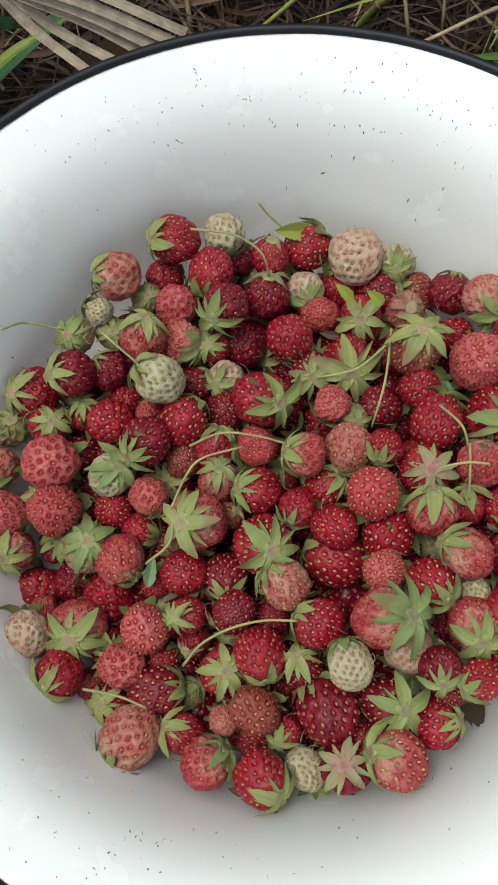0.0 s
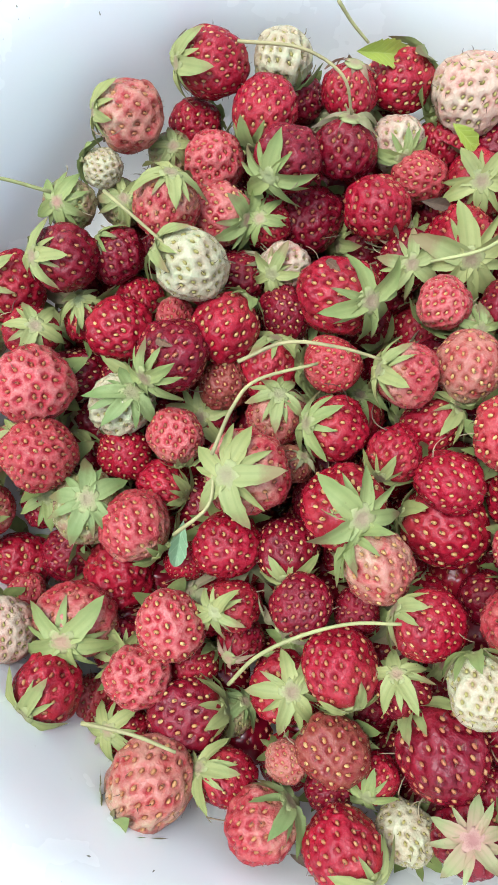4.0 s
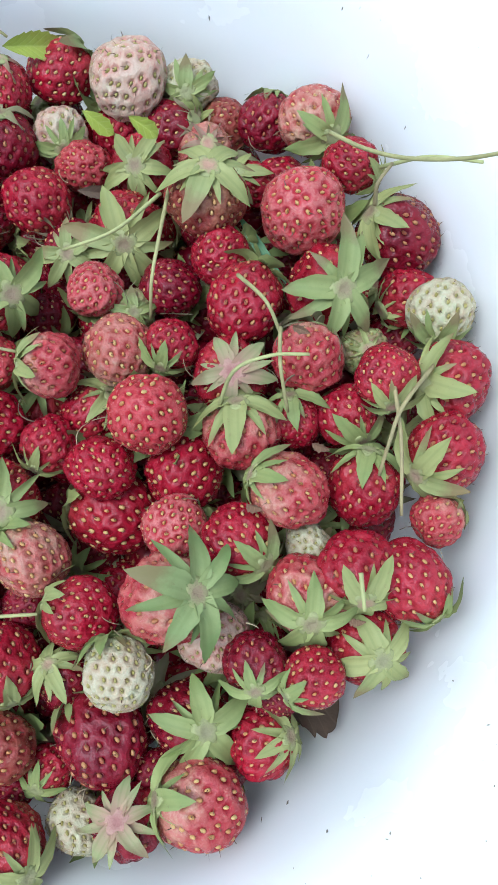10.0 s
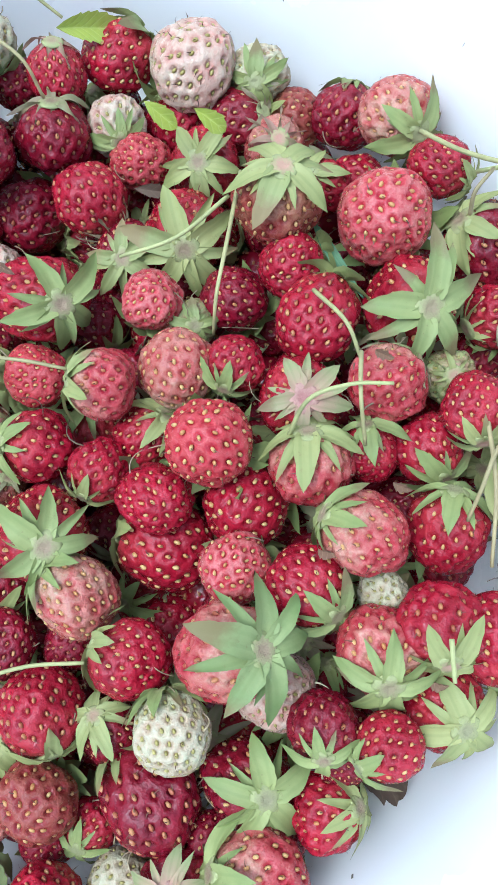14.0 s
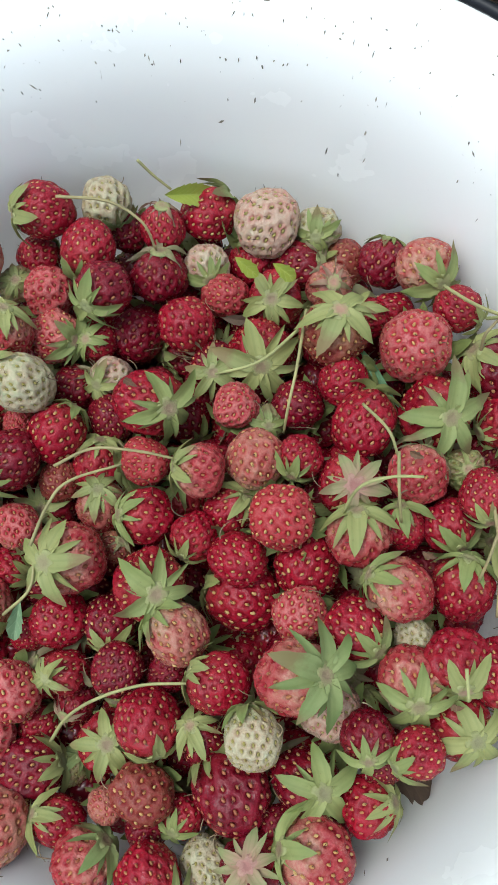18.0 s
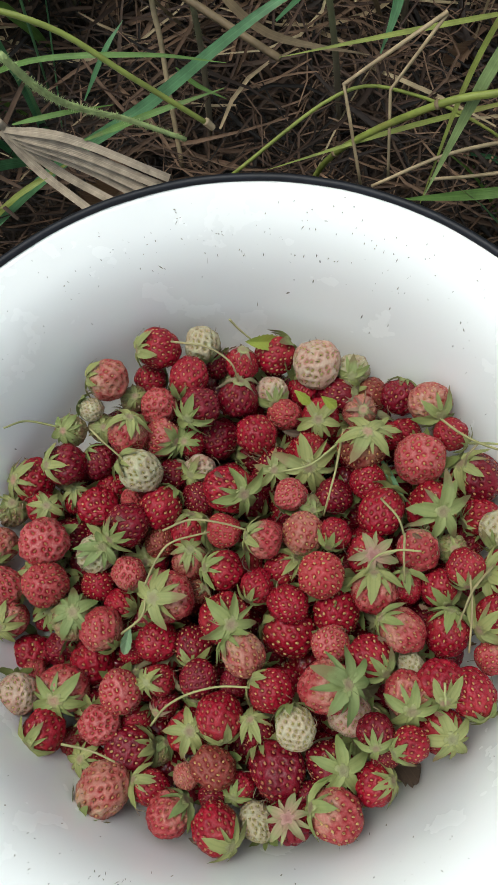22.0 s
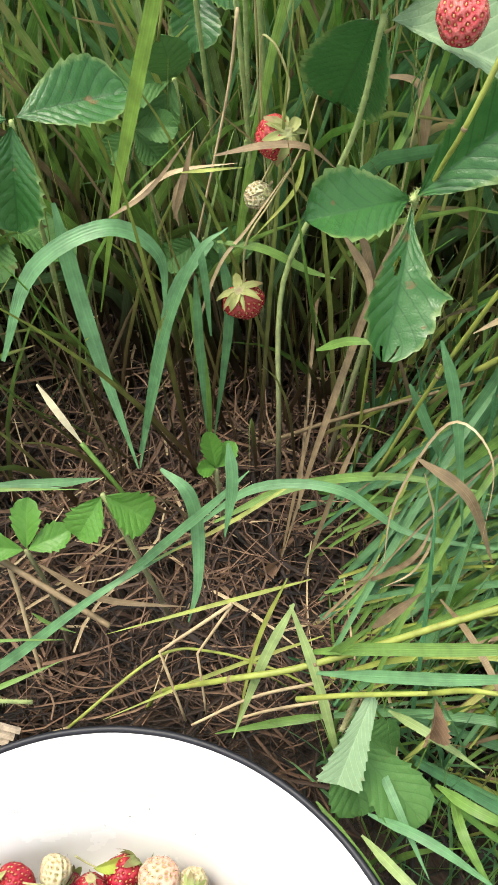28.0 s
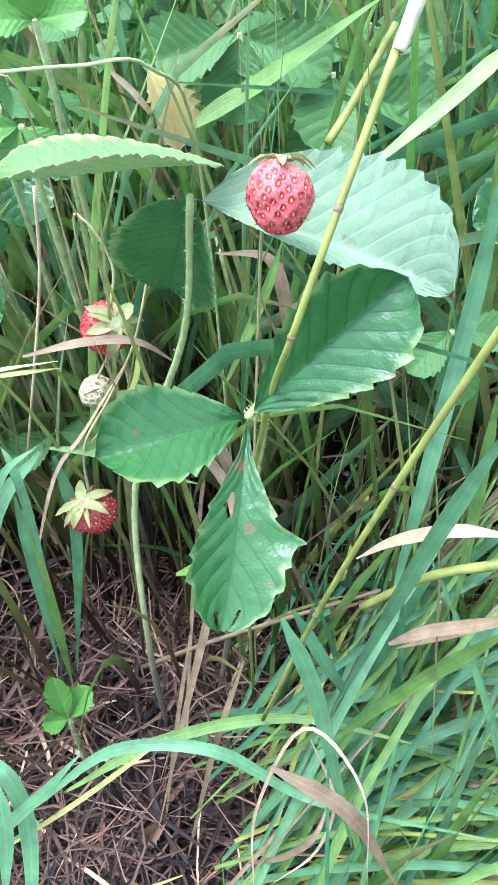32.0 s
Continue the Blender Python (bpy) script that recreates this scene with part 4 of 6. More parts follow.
strawberry_leaf((272, 362, 292), [(250, 350, 284), (273, 346, 262), (300, 355, 290)], [(275, 380, 30), (276, 370, 170)], LEAF_MID, "small insect-bitten strawberry leaf by grass blades", widths=(24, 26, 26))
strawberry_leaf((133, 138, 130), [(140, 103, 100), (167, 94, 114), (165, 135, 105)], [(165, 185, 30), (150, 170, 90)], LEAF_MID, "mid-green strawberry leaf pressed against the bowl", widths=(38, 36, 30), face=(0, -0.3, 1))
strawberry_leaf((340, 430, 300), [(300, 420, 310), (380, 410, 290), (345, 395, 268)], [(350, 450, 30), (348, 445, 190)], LEAF, "green strawberry leaf behind upright grass", widths=(46, 46, 46))
strawberry_leaf((-150, 350, 125), [(-120, 290, 100), (-90, 385, 112), (-185, 330, 120)], [(-160, 370, 30), (-156, 362, 80)], LEAF, "large dark leaf low in the shade", widths=(60, 66, 60), face=(0, -0.2, 1))
strawberry_leaf((-98, 305, 236), [(-92, 296, 182), (-70, 310, 262), (-135, 300, 240)], [(-110, 330, 30), (-102, 320, 160)], LEAF_YOUNG, "bright green toothed strawberry leaf over shaded litter", widths=(34, 32, 34))
strawberry_leaf((122, 420, 412), [(141, 413, 416), (122, 413, 430), (104, 413, 416)], [(132, 450, 30), (128, 440, 247)], LEAF_YOUNG, "pale strawberry leaf in bright meadow grass", widths=(19, 20, 19), face=(0, -0.75, 0.65))
strawberry_leaf((90, 450, 409), [(103, 442, 394), (111, 442, 415), (88, 442, 427)], [(100, 480, 30), (96, 470, 245)], LEAF_YOUNG, "light green strawberry leaf in bright meadow grass", widths=(21, 21, 21), face=(0, -0.75, 0.65))
strawberry_leaf((205, 500, 373), [(159, 484, 370), (197, 484, 337), (246, 484, 358)], [(215, 530, 30), (211, 520, 224)], LEAF_MID, "large mid-green strawberry leaf behind the culms", widths=(42, 42, 42), face=(0, -0.75, 0.65))
strawberry_leaf((259, 490, 338), [(226, 476, 319), (273, 476, 307), (300, 476, 340)], [(269, 520, 30), (265, 510, 203)], LEAF_MID, "dark strawberry leaf behind a bent grass blade", widths=(37, 37, 37), face=(0, -0.75, 0.65))
strawberry_leaf((77, 450, 300), [(74, 437, 329), (41, 437, 305), (61, 437, 273)], [(87, 480, 30), (83, 470, 180)], LEAF_MID, "mid-green strawberry leaf in half shade", widths=(34, 34, 34), face=(0, -0.75, 0.65))
strawberry_leaf((111, 400, 383), [(94, 394, 386), (102, 394, 371), (123, 394, 373)], [(121, 430, 30), (117, 420, 230)], LEAF_YOUNG, "small pale strawberry leaf on a thin stalk", widths=(16, 16, 16), face=(0, -0.75, 0.65))
strawberry_leaf((51, 440, 278), [(33, 431, 264), (64, 431, 261), (76, 431, 284)], [(61, 470, 30), (57, 460, 167)], LEAF_MID, "small toothed strawberry leaf in half shade", widths=(24, 24, 24), face=(0, -0.75, 0.65))
strawberry_leaf((84, 440, 196), [(55, 429, 185), (90, 429, 171), (116, 429, 194)], [(94, 470, 30), (90, 460, 118)], LEAF_MID, "dark strawberry leaf low between the stalks", widths=(30, 30, 30), face=(0, -0.75, 0.65))
strawberry_leaf((242, 147, 112), [(262, 120, 104), (215, 135, 110), (275, 165, 108)], [(248, 175, 30), (246, 165, 80)], LEAF_MID, "fresh green strawberry leaf under leaning grass", widths=(34, 32, 34), face=(0, -0.3, 1))
backdrop_leaf = strawberry_leaf((0, 0, 300), [(-48, -12, 296), (46, -16, 292), (4, -52, 284)], [(10, 30, 20), (4, 14, 200)], LEAF_MID, "green strawberry leaf in tall meadow grass", widths=(44, 44, 46))
leaf_rng = random.Random(77)
backdrop_leaf.matrix_world = pose(0.30, 0.62, 0.03, 0, 0, 20)
for _ in range(46):
    lx, ly = leaf_rng.uniform(-0.2, 0.55), leaf_rng.uniform(0.44, 0.8)
    copy_thing(backdrop_leaf, pose(lx, ly, leaf_rng.uniform(-0.14, 0.10), leaf_rng.uniform(-15, 15), leaf_rng.uniform(-15, 15), leaf_rng.uniform(-180, 180)))
folded = leaflet(None, (146, 140, 169), (127, 110, 135), 23, LEAF_BACK, (-0.1, -0.75, 0.6), 0.1, seed=3, name="folded_leaf", curl=0.05, wedge=True, teeth=9)
tagged(folded, "pale bitten leaf showing its silvery underside beside the rim", "leaf")
for args in (((160, 445, 382), (170, 428, 356), 26, LEAF_YELLOW), ((170, 129, 187), (171, 112, 160), 14, LEAF_DEAD), ((210, 300, 70), (228, 285, 60), 20, LEAF_DEAD), ((-60, 185, 70), (-85, 170, 60), 26, LEAF_DEAD), ((118, 275, 62), (100, 268, 50), 14, LEAF_DEAD)):
    ob = leaflet(None, *args, cup=0.9, seed=int(args[0][0]), name="withered_leaf", curl=0.5, sharp=0.35)
    tagged(ob, "yellowed withered leaf hanging in the grass" if args[3] is LEAF_YELLOW else "brown shrivelled leaf in the litter", "leaf")
scrap = leaflet(None, (59, -86, 41), (74, -87, 41), 12, LEAF_SCRAP, (0, -0.3, 1), 1.3, seed=8, name="withered_leaf", curl=0.5, teeth=5, sharp=0.4)
tagged(scrap, "brown shrivelled leaf scrap under the berries", "leaf")
bit = leaflet(None, (-3, 102, 55), (13, 101, 55), 10, LEAF_LIME, (0, -0.5, 0.85), 0.4, seed=9, name="leaf_scrap", curl=0.8)
tagged(bit, "curled yellow-green leaf scrap on the berries", "leaf")

for base, tip, width, stuff, words in (((-50, -32, 50), (-52, -44, 51), 6, LEAF_BACK, "greyish leaf scrap stuck between the berries"), ((15, 58.5, 49), (23, 56.5, 49), 4.5, LEAF_SCRAP, "dark shrivelled leaf scrap between the berries"), ((-22, -116, 40), (-13, -118, 41), 5, LEAF_SCRAP, "dark shrivelled leaf scrap under the berries")):
    tagged(leaflet(None, base, tip, width, stuff, (0.1, -0.4, 0.9), 0.5, seed=abs(base[0]), name="leaf_scrap", curl=0.3, teeth=4), words, "leaf")
for base, tip, width in (((21, 72, 66), (28, 66, 64), 6), ((33, 69, 66), (40, 64, 64), 6)):
    ob = leaflet(None, base, tip, width, LEAF_LIME, (0, -0.4, 0.9), 0.5, seed=base[0], name="leaf_scrap", curl=0.4, teeth=4)
    tagged(ob, "small bright green leaf scrap among the berries", "leaf")
for k, (x, y, z) in enumerate(((56, -38, 70), (73, -25, 69), (43, -49, 69), (77, -66, 68), (71, 3, 74), (-12, 30, 72), (-55, 12, 66))):
    ob = leaflet(None, (x - 1, y + 1, z), (x + 1.6, y - 1.2, z + 1.2), 2.6, LEAF_DEAD, (0.2 * (k % 3) - 0.2, -0.4, 0.9), 1.2, seed=90 + k, name="withered_flower", curl=0.9, teeth=4, sharp=0.5)
    tagged(ob, "tiny brown withered flower remnant on the berries", "chaff", "withered flower remnants")

# ---- strawberries still on the plants ----
berry(192, 310, 391, 20, CORAL, 92, -32, 0.9, STAR, SEPAL_LIME, "on its plant", "strawberries on the plant")
berry(105, 364, 209, 22, ROSE, 95, 46, 1.15, STAR, SEPAL_LIME, "hanging in grass", "strawberries on the plant")
berry(127, 384, 300, 21, ROSE, 35, 40, 1.2, STAR, SEPAL_LIME, "hanging in grass", "strawberries on the plant")
berry(118, 386, 265, 15, WHITE, 30, 40, 1.2, WILT, SEPAL_DRY, "on its stalk", "strawberries on the plant")
stalk(1.4, STEM, (106, 364, 220), (107, 366, 240), (111, 368, 254), (124, 372, 272), (139, 372, 300), (150, 380, 330), label="thin green stalk carrying a hanging strawberry")
stalk(1.4, STEM, (131, 384, 310), (135, 388, 328), (127, 392, 347), (122, 400, 330), (125, 410, 200), label="thin green stalk carrying a hanging strawberry")
stalk(1.2, STEM, (119, 386, 272), (124, 388, 280), (135, 390, 300), label="thin green stalk carrying a hanging strawberry")
stalk(1.4, STEM, (191, 314, 400), (191, 322, 396), (190, 335, 370), (188, 342, 330), (180, 345, 200), (175, 350, 40), label="thin green stalk carrying a hanging strawberry")

berry(105, 360, 403, 8.5, GREEN, 90, 10, 1.1, CLASP, SEPAL, "on its stalk", "strawberries on the plant")
stalk(1.0, STEM, (105, 360, 408), (108, 364, 412), (118, 375, 400), (120, 390, 300), label="thin green stalk carrying a hanging strawberry")


def flower_bud():
    """A spent flower: crumpled white petals in a green cup, on a thin stalk."""
    bud = new("flower_bud")
    tagged(bud, "withered white flower bud on a thin green stalk", "flower")
    v, f = tube(spline(np.array([(109, 335, 425), (118, 336, 425), (140, 340, 423), (160, 352, 416), (174, 392, 370), (176, 400, 200), (175, 402, 40)]) / 1000, 6), 0.0005, 0.0007)
    mesh_object("stalk", v, f, SAGE, bud)
    v, f = tube(spline(np.array([(112, 335.5, 425), (109, 335, 425.5), (104, 334, 426)]) / 1000, 5), 0.0010, 0.0028, 10)
    mesh_object("cup", v, f, SAGE, bud)
    rng = random.Random(4)
    for _ in range(6):
        pts = np.array([(106 - 6 * k, 334 - 1.6 * k + rng.uniform(-0.8, 0.8), 425.6 + 1.2 * k + rng.uniform(-1.6, 1.6)) for k in range(4)]) / 1000
        v, f = strip(spline(pts, 4), rng.uniform(0.005, 0.008), 0.6, 0.6, (rng.uniform(-0.5, 0.5), -0.6, rng.uniform(0.2, 1)))
        mesh_object("petal", v, f, PALE, bud)


flower_bud()

def hairy_stalk(width, material, *points):
    """A stalk with spreading hairs through control points in millimetres."""
    v, f = hairy_tube(spline(np.array(points) / 1000, 8), width / 2000, width / 2800, 900)
    return tagged(mesh_object("hairy_stalk", v, f, material), "drooping hairy grey-green stalk by the bowl", "stem")


# ---- single blades, culms and straws ----
stalk(2.0, STRAW, (84, 201, 151), (43, 190, 125), (52, 166, 85), kinked=True)
stalk(1.7, STRAW, (84, 201, 150), (63, 188, 123), (64, 167, 90), kinked=True)
grass_blade(4.2, DRY, (-113, 185, 109), (-80, 176, 112), (-36, 164, 98))
grass_blade(4.6, DRY, (-111, 184, 107), (-80, 174, 107), (-40, 162, 95))
grass_blade(4.4, DRY, (-109, 183, 105), (-79, 173, 102), (-44, 160, 92))
grass_blade(4.0, DRY, (-108, 182, 103), (-79, 173, 97), (-50, 160, 89))
grass_blade(4.4, DRY, (-111, 183, 108), (-90, 175, 90), (-63, 160, 86))
grass_blade(4.4, DRY, (-114, 184, 109), (-99, 174, 92), (-76, 157, 86))
grass_blade(6, BLUE, (-158, 165, 34), (-99, 190, 74), (-46, 200, 106), (15, 220, 142), (70, 250, 142))
grass_blade(7.5, BLUE, (53, 262, 191), (66, 250, 185), (69, 240, 164), (66, 220, 140), (59, 205, 126))
stalk(1.8, LIME, (-11, 165, 94), (41, 190, 119), (72, 190, 118), (108, 180, 105), (134, 170, 85))
grass_blade(2.5, GRASS, (-136, 200, 116), (-94, 200, 134), (-42, 200, 135), (-8, 200, 129))
stalk(4.6, CULM, (-146, 300, 168), (-98, 280, 155), (-61, 260, 137), (-15, 230, 126), (15, 210, 120))
grass_blade(2.4, LIME, (113, 200, 175), (95, 185, 135), (79, 158, 83))
grass_blade(5, GRASS, (132, 160, 90), (104, 160, 86), (68, 156, 89))
stalk(2, STRAW, (128, 170, 113), (90, 168, 105), (56, 160, 94))
stalk(2, STRAW, (131, 165, 98), (103, 165, 93), (82, 160, 98))
grass_blade(2.4, LIME, (133, 200, 104), (73, 185, 103), (9, 165, 101))
grass_blade(2.4, LIME, (128, 270, 159), (83, 250, 149), (43, 230, 152))
grass_blade(2.4, LIME, (128, 220, 134), (72, 210, 133), (15, 200, 131))
grass_blade(2.5, GRASS, (-96, 270, 174), (-46, 270, 175), (7, 265, 175))
grass_blade(3, LIME, (-160, 170, 32), (-120, 180, 66), (-81, 190, 85))
stalk(3.8, LIME, (300, 175, 205), (218, 170, 187), (123, 165, 150), (80, 166, 138), (40, 182, 90), (25, 190, 45))
grass_blade(9, BLUE, (-23, 310, 232), (1, 330, 273), (40, 340, 287), (63, 340, 267), (62, 330, 235))
grass_blade(7.5, BLUE, (91, 360, 257), (68, 345, 237), (48, 320, 184), (35, 300, 142))
grass_blade(9, BLUE, (13, 360, 290), (18, 340, 231), (36, 290, 155))
grass_blade(6, BLUE, (94, 370, 244), (96, 360, 202), (79, 340, 111))
grass_blade(6, GRASS, (75, 360, 222), (78, 340, 167), (77, 330, 112))
grass_blade(3.6, PALE, (-3, 288, 236), (6, 280, 218), (14, 275, 200))
stalk(3, GRASS, (13, 275, 202), (24, 265, 187), (33, 260, 166))
grass_blade(4.2, CULM, (190, 350, 265), (173, 330, 238), (141, 300, 148), (115, 260, 89))
stalk(3, CULM, (113, 345, 97), (161, 340, 122), (241, 330, 158))
grass_blade(5.5, GRASS, (76, 270, 122), (125, 280, 137), (185, 280, 138), (242, 250, 150))
grass_blade(6.5, BLUE, (-57, 300, 138), (-18, 295, 141), (13, 290, 149))
grass_blade(5, PALEGREEN, (113, 187, 172), (122, 162, 149), (128, 140, 125), (133, 128, 95), label="green grass blade kinked sharply over the rim")
grass_blade(5, PALEGREEN, (115, 187, 173), (97, 169, 147), (78, 148, 103), label="green grass blade kinked sharply over the rim")
grass_blade(6, BLUE, (123, 161, 148), (158, 149, 164), (193, 138, 180), (235, 128, 202))
grass_blade(6, GRASS, (118, 173, 146), (144, 163, 167), (178, 151, 186), (215, 140, 203), (250, 132, 212))
grass_blade(4.5, GRASS, (128, 170, 140), (134, 166, 162), (148, 160, 200))
grass_blade(4.5, CULM, (147, 160, 196), (155, 157, 217), (163, 154, 238))
stalk(3.0, LIME, (112, 148, 150), (134, 141, 168), (168, 131, 188))
stalk(2.7, LIME, (168, 131, 188), (178, 122, 212), (188, 117, 219))
grass_blade(2.6, PALE, (188, 117, 219), (197, 97, 214), (206, 76, 208))
grass_blade(5, BLUE, (141, 102, 115), (166, 85, 125), (197, 61, 118))
grass_blade(5, PALEGREEN, (138, 96, 100), (154, 72, 112), (172, 53, 108))
grass_blade(5.5, GRASS, (175, 111, 120), (190, 93, 135), (217, 81, 125))
grass_blade(4.5, BLUE, (148, 130, 118), (154, 105, 120), (165, 72, 110))
grass_blade(5, GRASS, (183, 109, 115), (182, 86, 125), (194, 62, 110))
grass_blade(4, GRASS, (118, 115, 95), (136, 86, 100), (150, 67, 90))
grass_blade(4.5, PALEGREEN, (156, 142, 140), (171, 126, 150), (195, 109, 140))
grass_blade(4, CULM, (-21, 240, 142), (9, 230, 115), (56, 225, 105))
grass_blade(2.6, STRAW, (46, 360, 282), (66, 370, 291), (81, 370, 296), (107, 370, 297))
grass_blade(3.8, CULM, (96, 360, 309), (121, 360, 312), (141, 360, 309), (156, 360, 295))
grass_blade(3, CULM, (78, 370, 293), (73, 365, 280), (74, 360, 269))
grass_blade(2.5, LIME, (141, 370, 300), (135, 365, 281), (113, 360, 258))
grass_blade(6, BLUE, (191, 300, 197), (203, 290, 168), (220, 280, 129))
grass_blade(5, CULM, (181, 330, 208), (170, 340, 257), (165, 350, 271))
grass_blade(5, GRASS, (142, 320, 209), (158, 310, 224), (174, 300, 230))
stalk(2.4, LIME, (221, 300, 434), (203, 283, 401), (189, 277, 366), (183, 292, 326), (175, 323, 225), (172, 335, 60))
stalk(4.6, PALE, (233, 310, 460), (227, 304, 445), (224, 302, 438), (221, 299, 433))
grass_blade(6, PALEGREEN, (281, 360, 411), (259, 360, 392), (224, 360, 365))
stalk(2.6, LIME, (242, 250, 391), (218, 260, 316), (195, 270, 236), (172, 280, 141))
grass_blade(9, GRASS, (166, 450, 349), (210, 440, 375), (251, 420, 408))
grass_blade(6.5, BLUE, (268, 330, 381), (260, 320, 332), (238, 290, 267), (224, 270, 232))
grass_blade(6, BLUE, (246, 250, 345), (229, 260, 273), (203, 270, 158))
grass_blade(5.5, GRASS, (244, 220, 288), (227, 240, 228), (194, 260, 143))
grass_blade(5, STRAW, (260, 260, 282), (244, 270, 276), (227, 280, 262), (214, 285, 248))
grass_blade(4, CULM, (256, 240, 263), (242, 250, 242), (225, 260, 220))
stalk(4, LIME, (257, 250, 280), (234, 260, 265), (213, 270, 237))
grass_blade(5, BLUE, (175, 220, 314), (183, 210, 284), (191, 190, 220))
grass_blade(5, CULM, (167, 200, 267), (189, 190, 249), (204, 180, 208))
grass_blade(1.1, STRAW, (157, 190, 200), (161, 200, 236), (177, 200, 288), (189, 180, 289), (190, 170, 246))
grass_blade(5.5, BLUE, (64, 260, 133), (103, 270, 154), (148, 260, 159), (189, 240, 137), (252, 200, 171))
grass_blade(5, BLUE, (91, 200, 288), (91, 190, 274), (86, 180, 252))
stalk(4, LIME, (230, 420, 353), (244, 430, 367), (262, 440, 391))
grass_blade(4, GRASS, (174, 350, 290), (193, 360, 324), (201, 365, 343))
grass_blade(6, GRASS, (282, 330, 282), (277, 320, 225), (267, 300, 168))
grass_blade(6, CULM, (204, 380, 285), (204, 385, 306), (198, 390, 321), (177, 390, 326))
grass_blade(4.5, CULM, (157, 340, 271), (169, 330, 251), (169, 320, 241))
stalk(1.7, LIME, (-290, 150, 40), (-240, 130, 200), (-64, 51, 290), (-47, 66, 285), (-28, 65, 280), (-12, 62, 268), (4, 61, 253), label="pale green bare stalk bent over the bowl")
stalk(2.1, STRAW, (3.4, 61, 254), (4.2, 61, 252.8), (5, 61, 251.6), label="pale broken end of a flower stalk")
grass_blade(7, FRESH, (93, 335, 446), (83, 340, 409), (65, 345, 355), (44, 350, 290), (23, 360, 214), label="broad fresh yellow-green grass blade standing upright")
grass_blade(3.5, STRAW, (144, 420, 393), (154, 425, 379), (165, 430, 359))
grass_blade(1.3, CULM, (120, 400, 443), (101, 390, 412), (79, 380, 378), (68, 375, 359))
grass_blade(2, STRAW, (70, 360, 177), (92, 365, 234), (110, 370, 256), (138, 375, 294))
grass_blade(4.5, CULM, (218, 250, 241), (230, 245, 254), (249, 235, 270), (259, 230, 288))
grass_blade(3, CULM, (167, 300, 162), (147, 280, 118), (119, 250, 33))
grass_blade(2.2, CULM, (144, 330, 151), (128, 300, 102), (111, 270, 36))
grass_blade(4, BLUE, (85, 330, 217), (85, 335, 257), (83, 340, 272), (80, 345, 277))
grass_blade(5, BLUE, (35, 310, 144), (59, 315, 228), (82, 320, 281), (99, 325, 293))
grass_blade(5, BLUE, (80, 340, 252), (78, 335, 206), (76, 325, 142))
grass_blade(5, BLUE, (13, 230, 122), (49, 235, 158), (81, 240, 189), (99, 245, 206))
grass_blade(1.6, STRAW, (187, 240, 197), (195, 230, 159), (185, 220, 134), (164, 210, 135))
grass_blade(5.5, BLUE, (175, 254, 50), (234, 279, 120), (286, 292, 170), (330, 290, 200))
grass_blade(5.5, GRASS, (172, 275, 60), (236, 289, 100), (293, 292, 130), (354, 297, 130))
grass_blade(5.5, BLUE, (204, 311, 60), (254, 321, 130), (295, 320, 180), (328, 309, 210))
grass_blade(5.5, GRASS, (177, 235, 50), (232, 251, 90), (284, 260, 110), (338, 265, 110))
grass_blade(5.5, BLUE, (175, 256, 60), (230, 261, 120), (281, 266, 140), (340, 274, 130))
grass_blade(5.5, BLUE, (199, 228, 60), (240, 240, 90), (277, 242, 110), (321, 247, 100))
grass_blade(5.5, BLUE, (234, 329, 70), (269, 334, 140), (292, 321, 200), (308, 301, 240))
grass_blade(5.5, GRASS, (188, 232, 60), (234, 235, 80), (276, 229, 90), (323, 227, 80))
grass_blade(5.5, BLUE, (138, 249, 50), (190, 272, 100), (235, 277, 150), (265, 261, 200))
grass_blade(5.5, BLUE, (208, 271, 70), (250, 283, 120), (285, 284, 160), (317, 279, 180))
hairy_stalk(3.0, SAGE, (-76, 138, 200), (-71, 142, 182), (-66, 149, 165), (-59, 159, 148), (-48, 169, 131), (-27, 174, 112))
stalk(3.2, STRAW, (-47, 262, 126), (-48, 258, 107), (-46, 250, 94), (-44, 235, 72), (-41, 215, 39))
grass_blade(3, GRASS, (-73, 175, 112), (-43, 180, 121), (-9, 190, 125))
grass_blade(2.4, BLUE, (-76, 200, 109), (-63, 210, 128), (-54, 220, 135))
grass_blade(2.4, GRASS, (-101, 172, 127), (-89, 175, 127), (-75, 180, 125), (-60, 190, 117))
grass_blade(2.4, LIME, (-117, 155, 91), (-102, 160, 98), (-93, 165, 99))
grass_blade(2.4, GRASS, (-39, 240, 86), (-29, 235, 79), (-14, 230, 74))
stalk(4.0, DRY, (-114, 186, 113), (-112, 186, 107), (-110, 184, 99))
grass_blade(3, CULM, (156, 232, 100), (172, 222, 130), (185, 221, 150), (196, 235, 160))
grass_blade(3.5, CULM, (196, 203, 130), (202, 170, 150), (214, 136, 140), (223, 120, 120))
grass_blade(2.4, CULM, (42, 340, 293), (63, 345, 303), (86, 350, 328))
grass_blade(3.5, CULM, (72, 360, 274), (79, 360, 295), (87, 365, 320))
grass_blade(2.0, LIME, (78, 360, 301), (94, 360, 301), (109, 360, 301))
grass_blade(5, GRASS, (93, 370, 249), (118, 365, 245), (141, 360, 232), (157, 355, 228))
stalk(2.2, MEADOW_LIME, (95, 420, 428), (87, 420, 393), (72, 430, 332))
stalk(1.6, STRAW, (112, 390, 364), (104, 390, 320), (80, 380, 237))

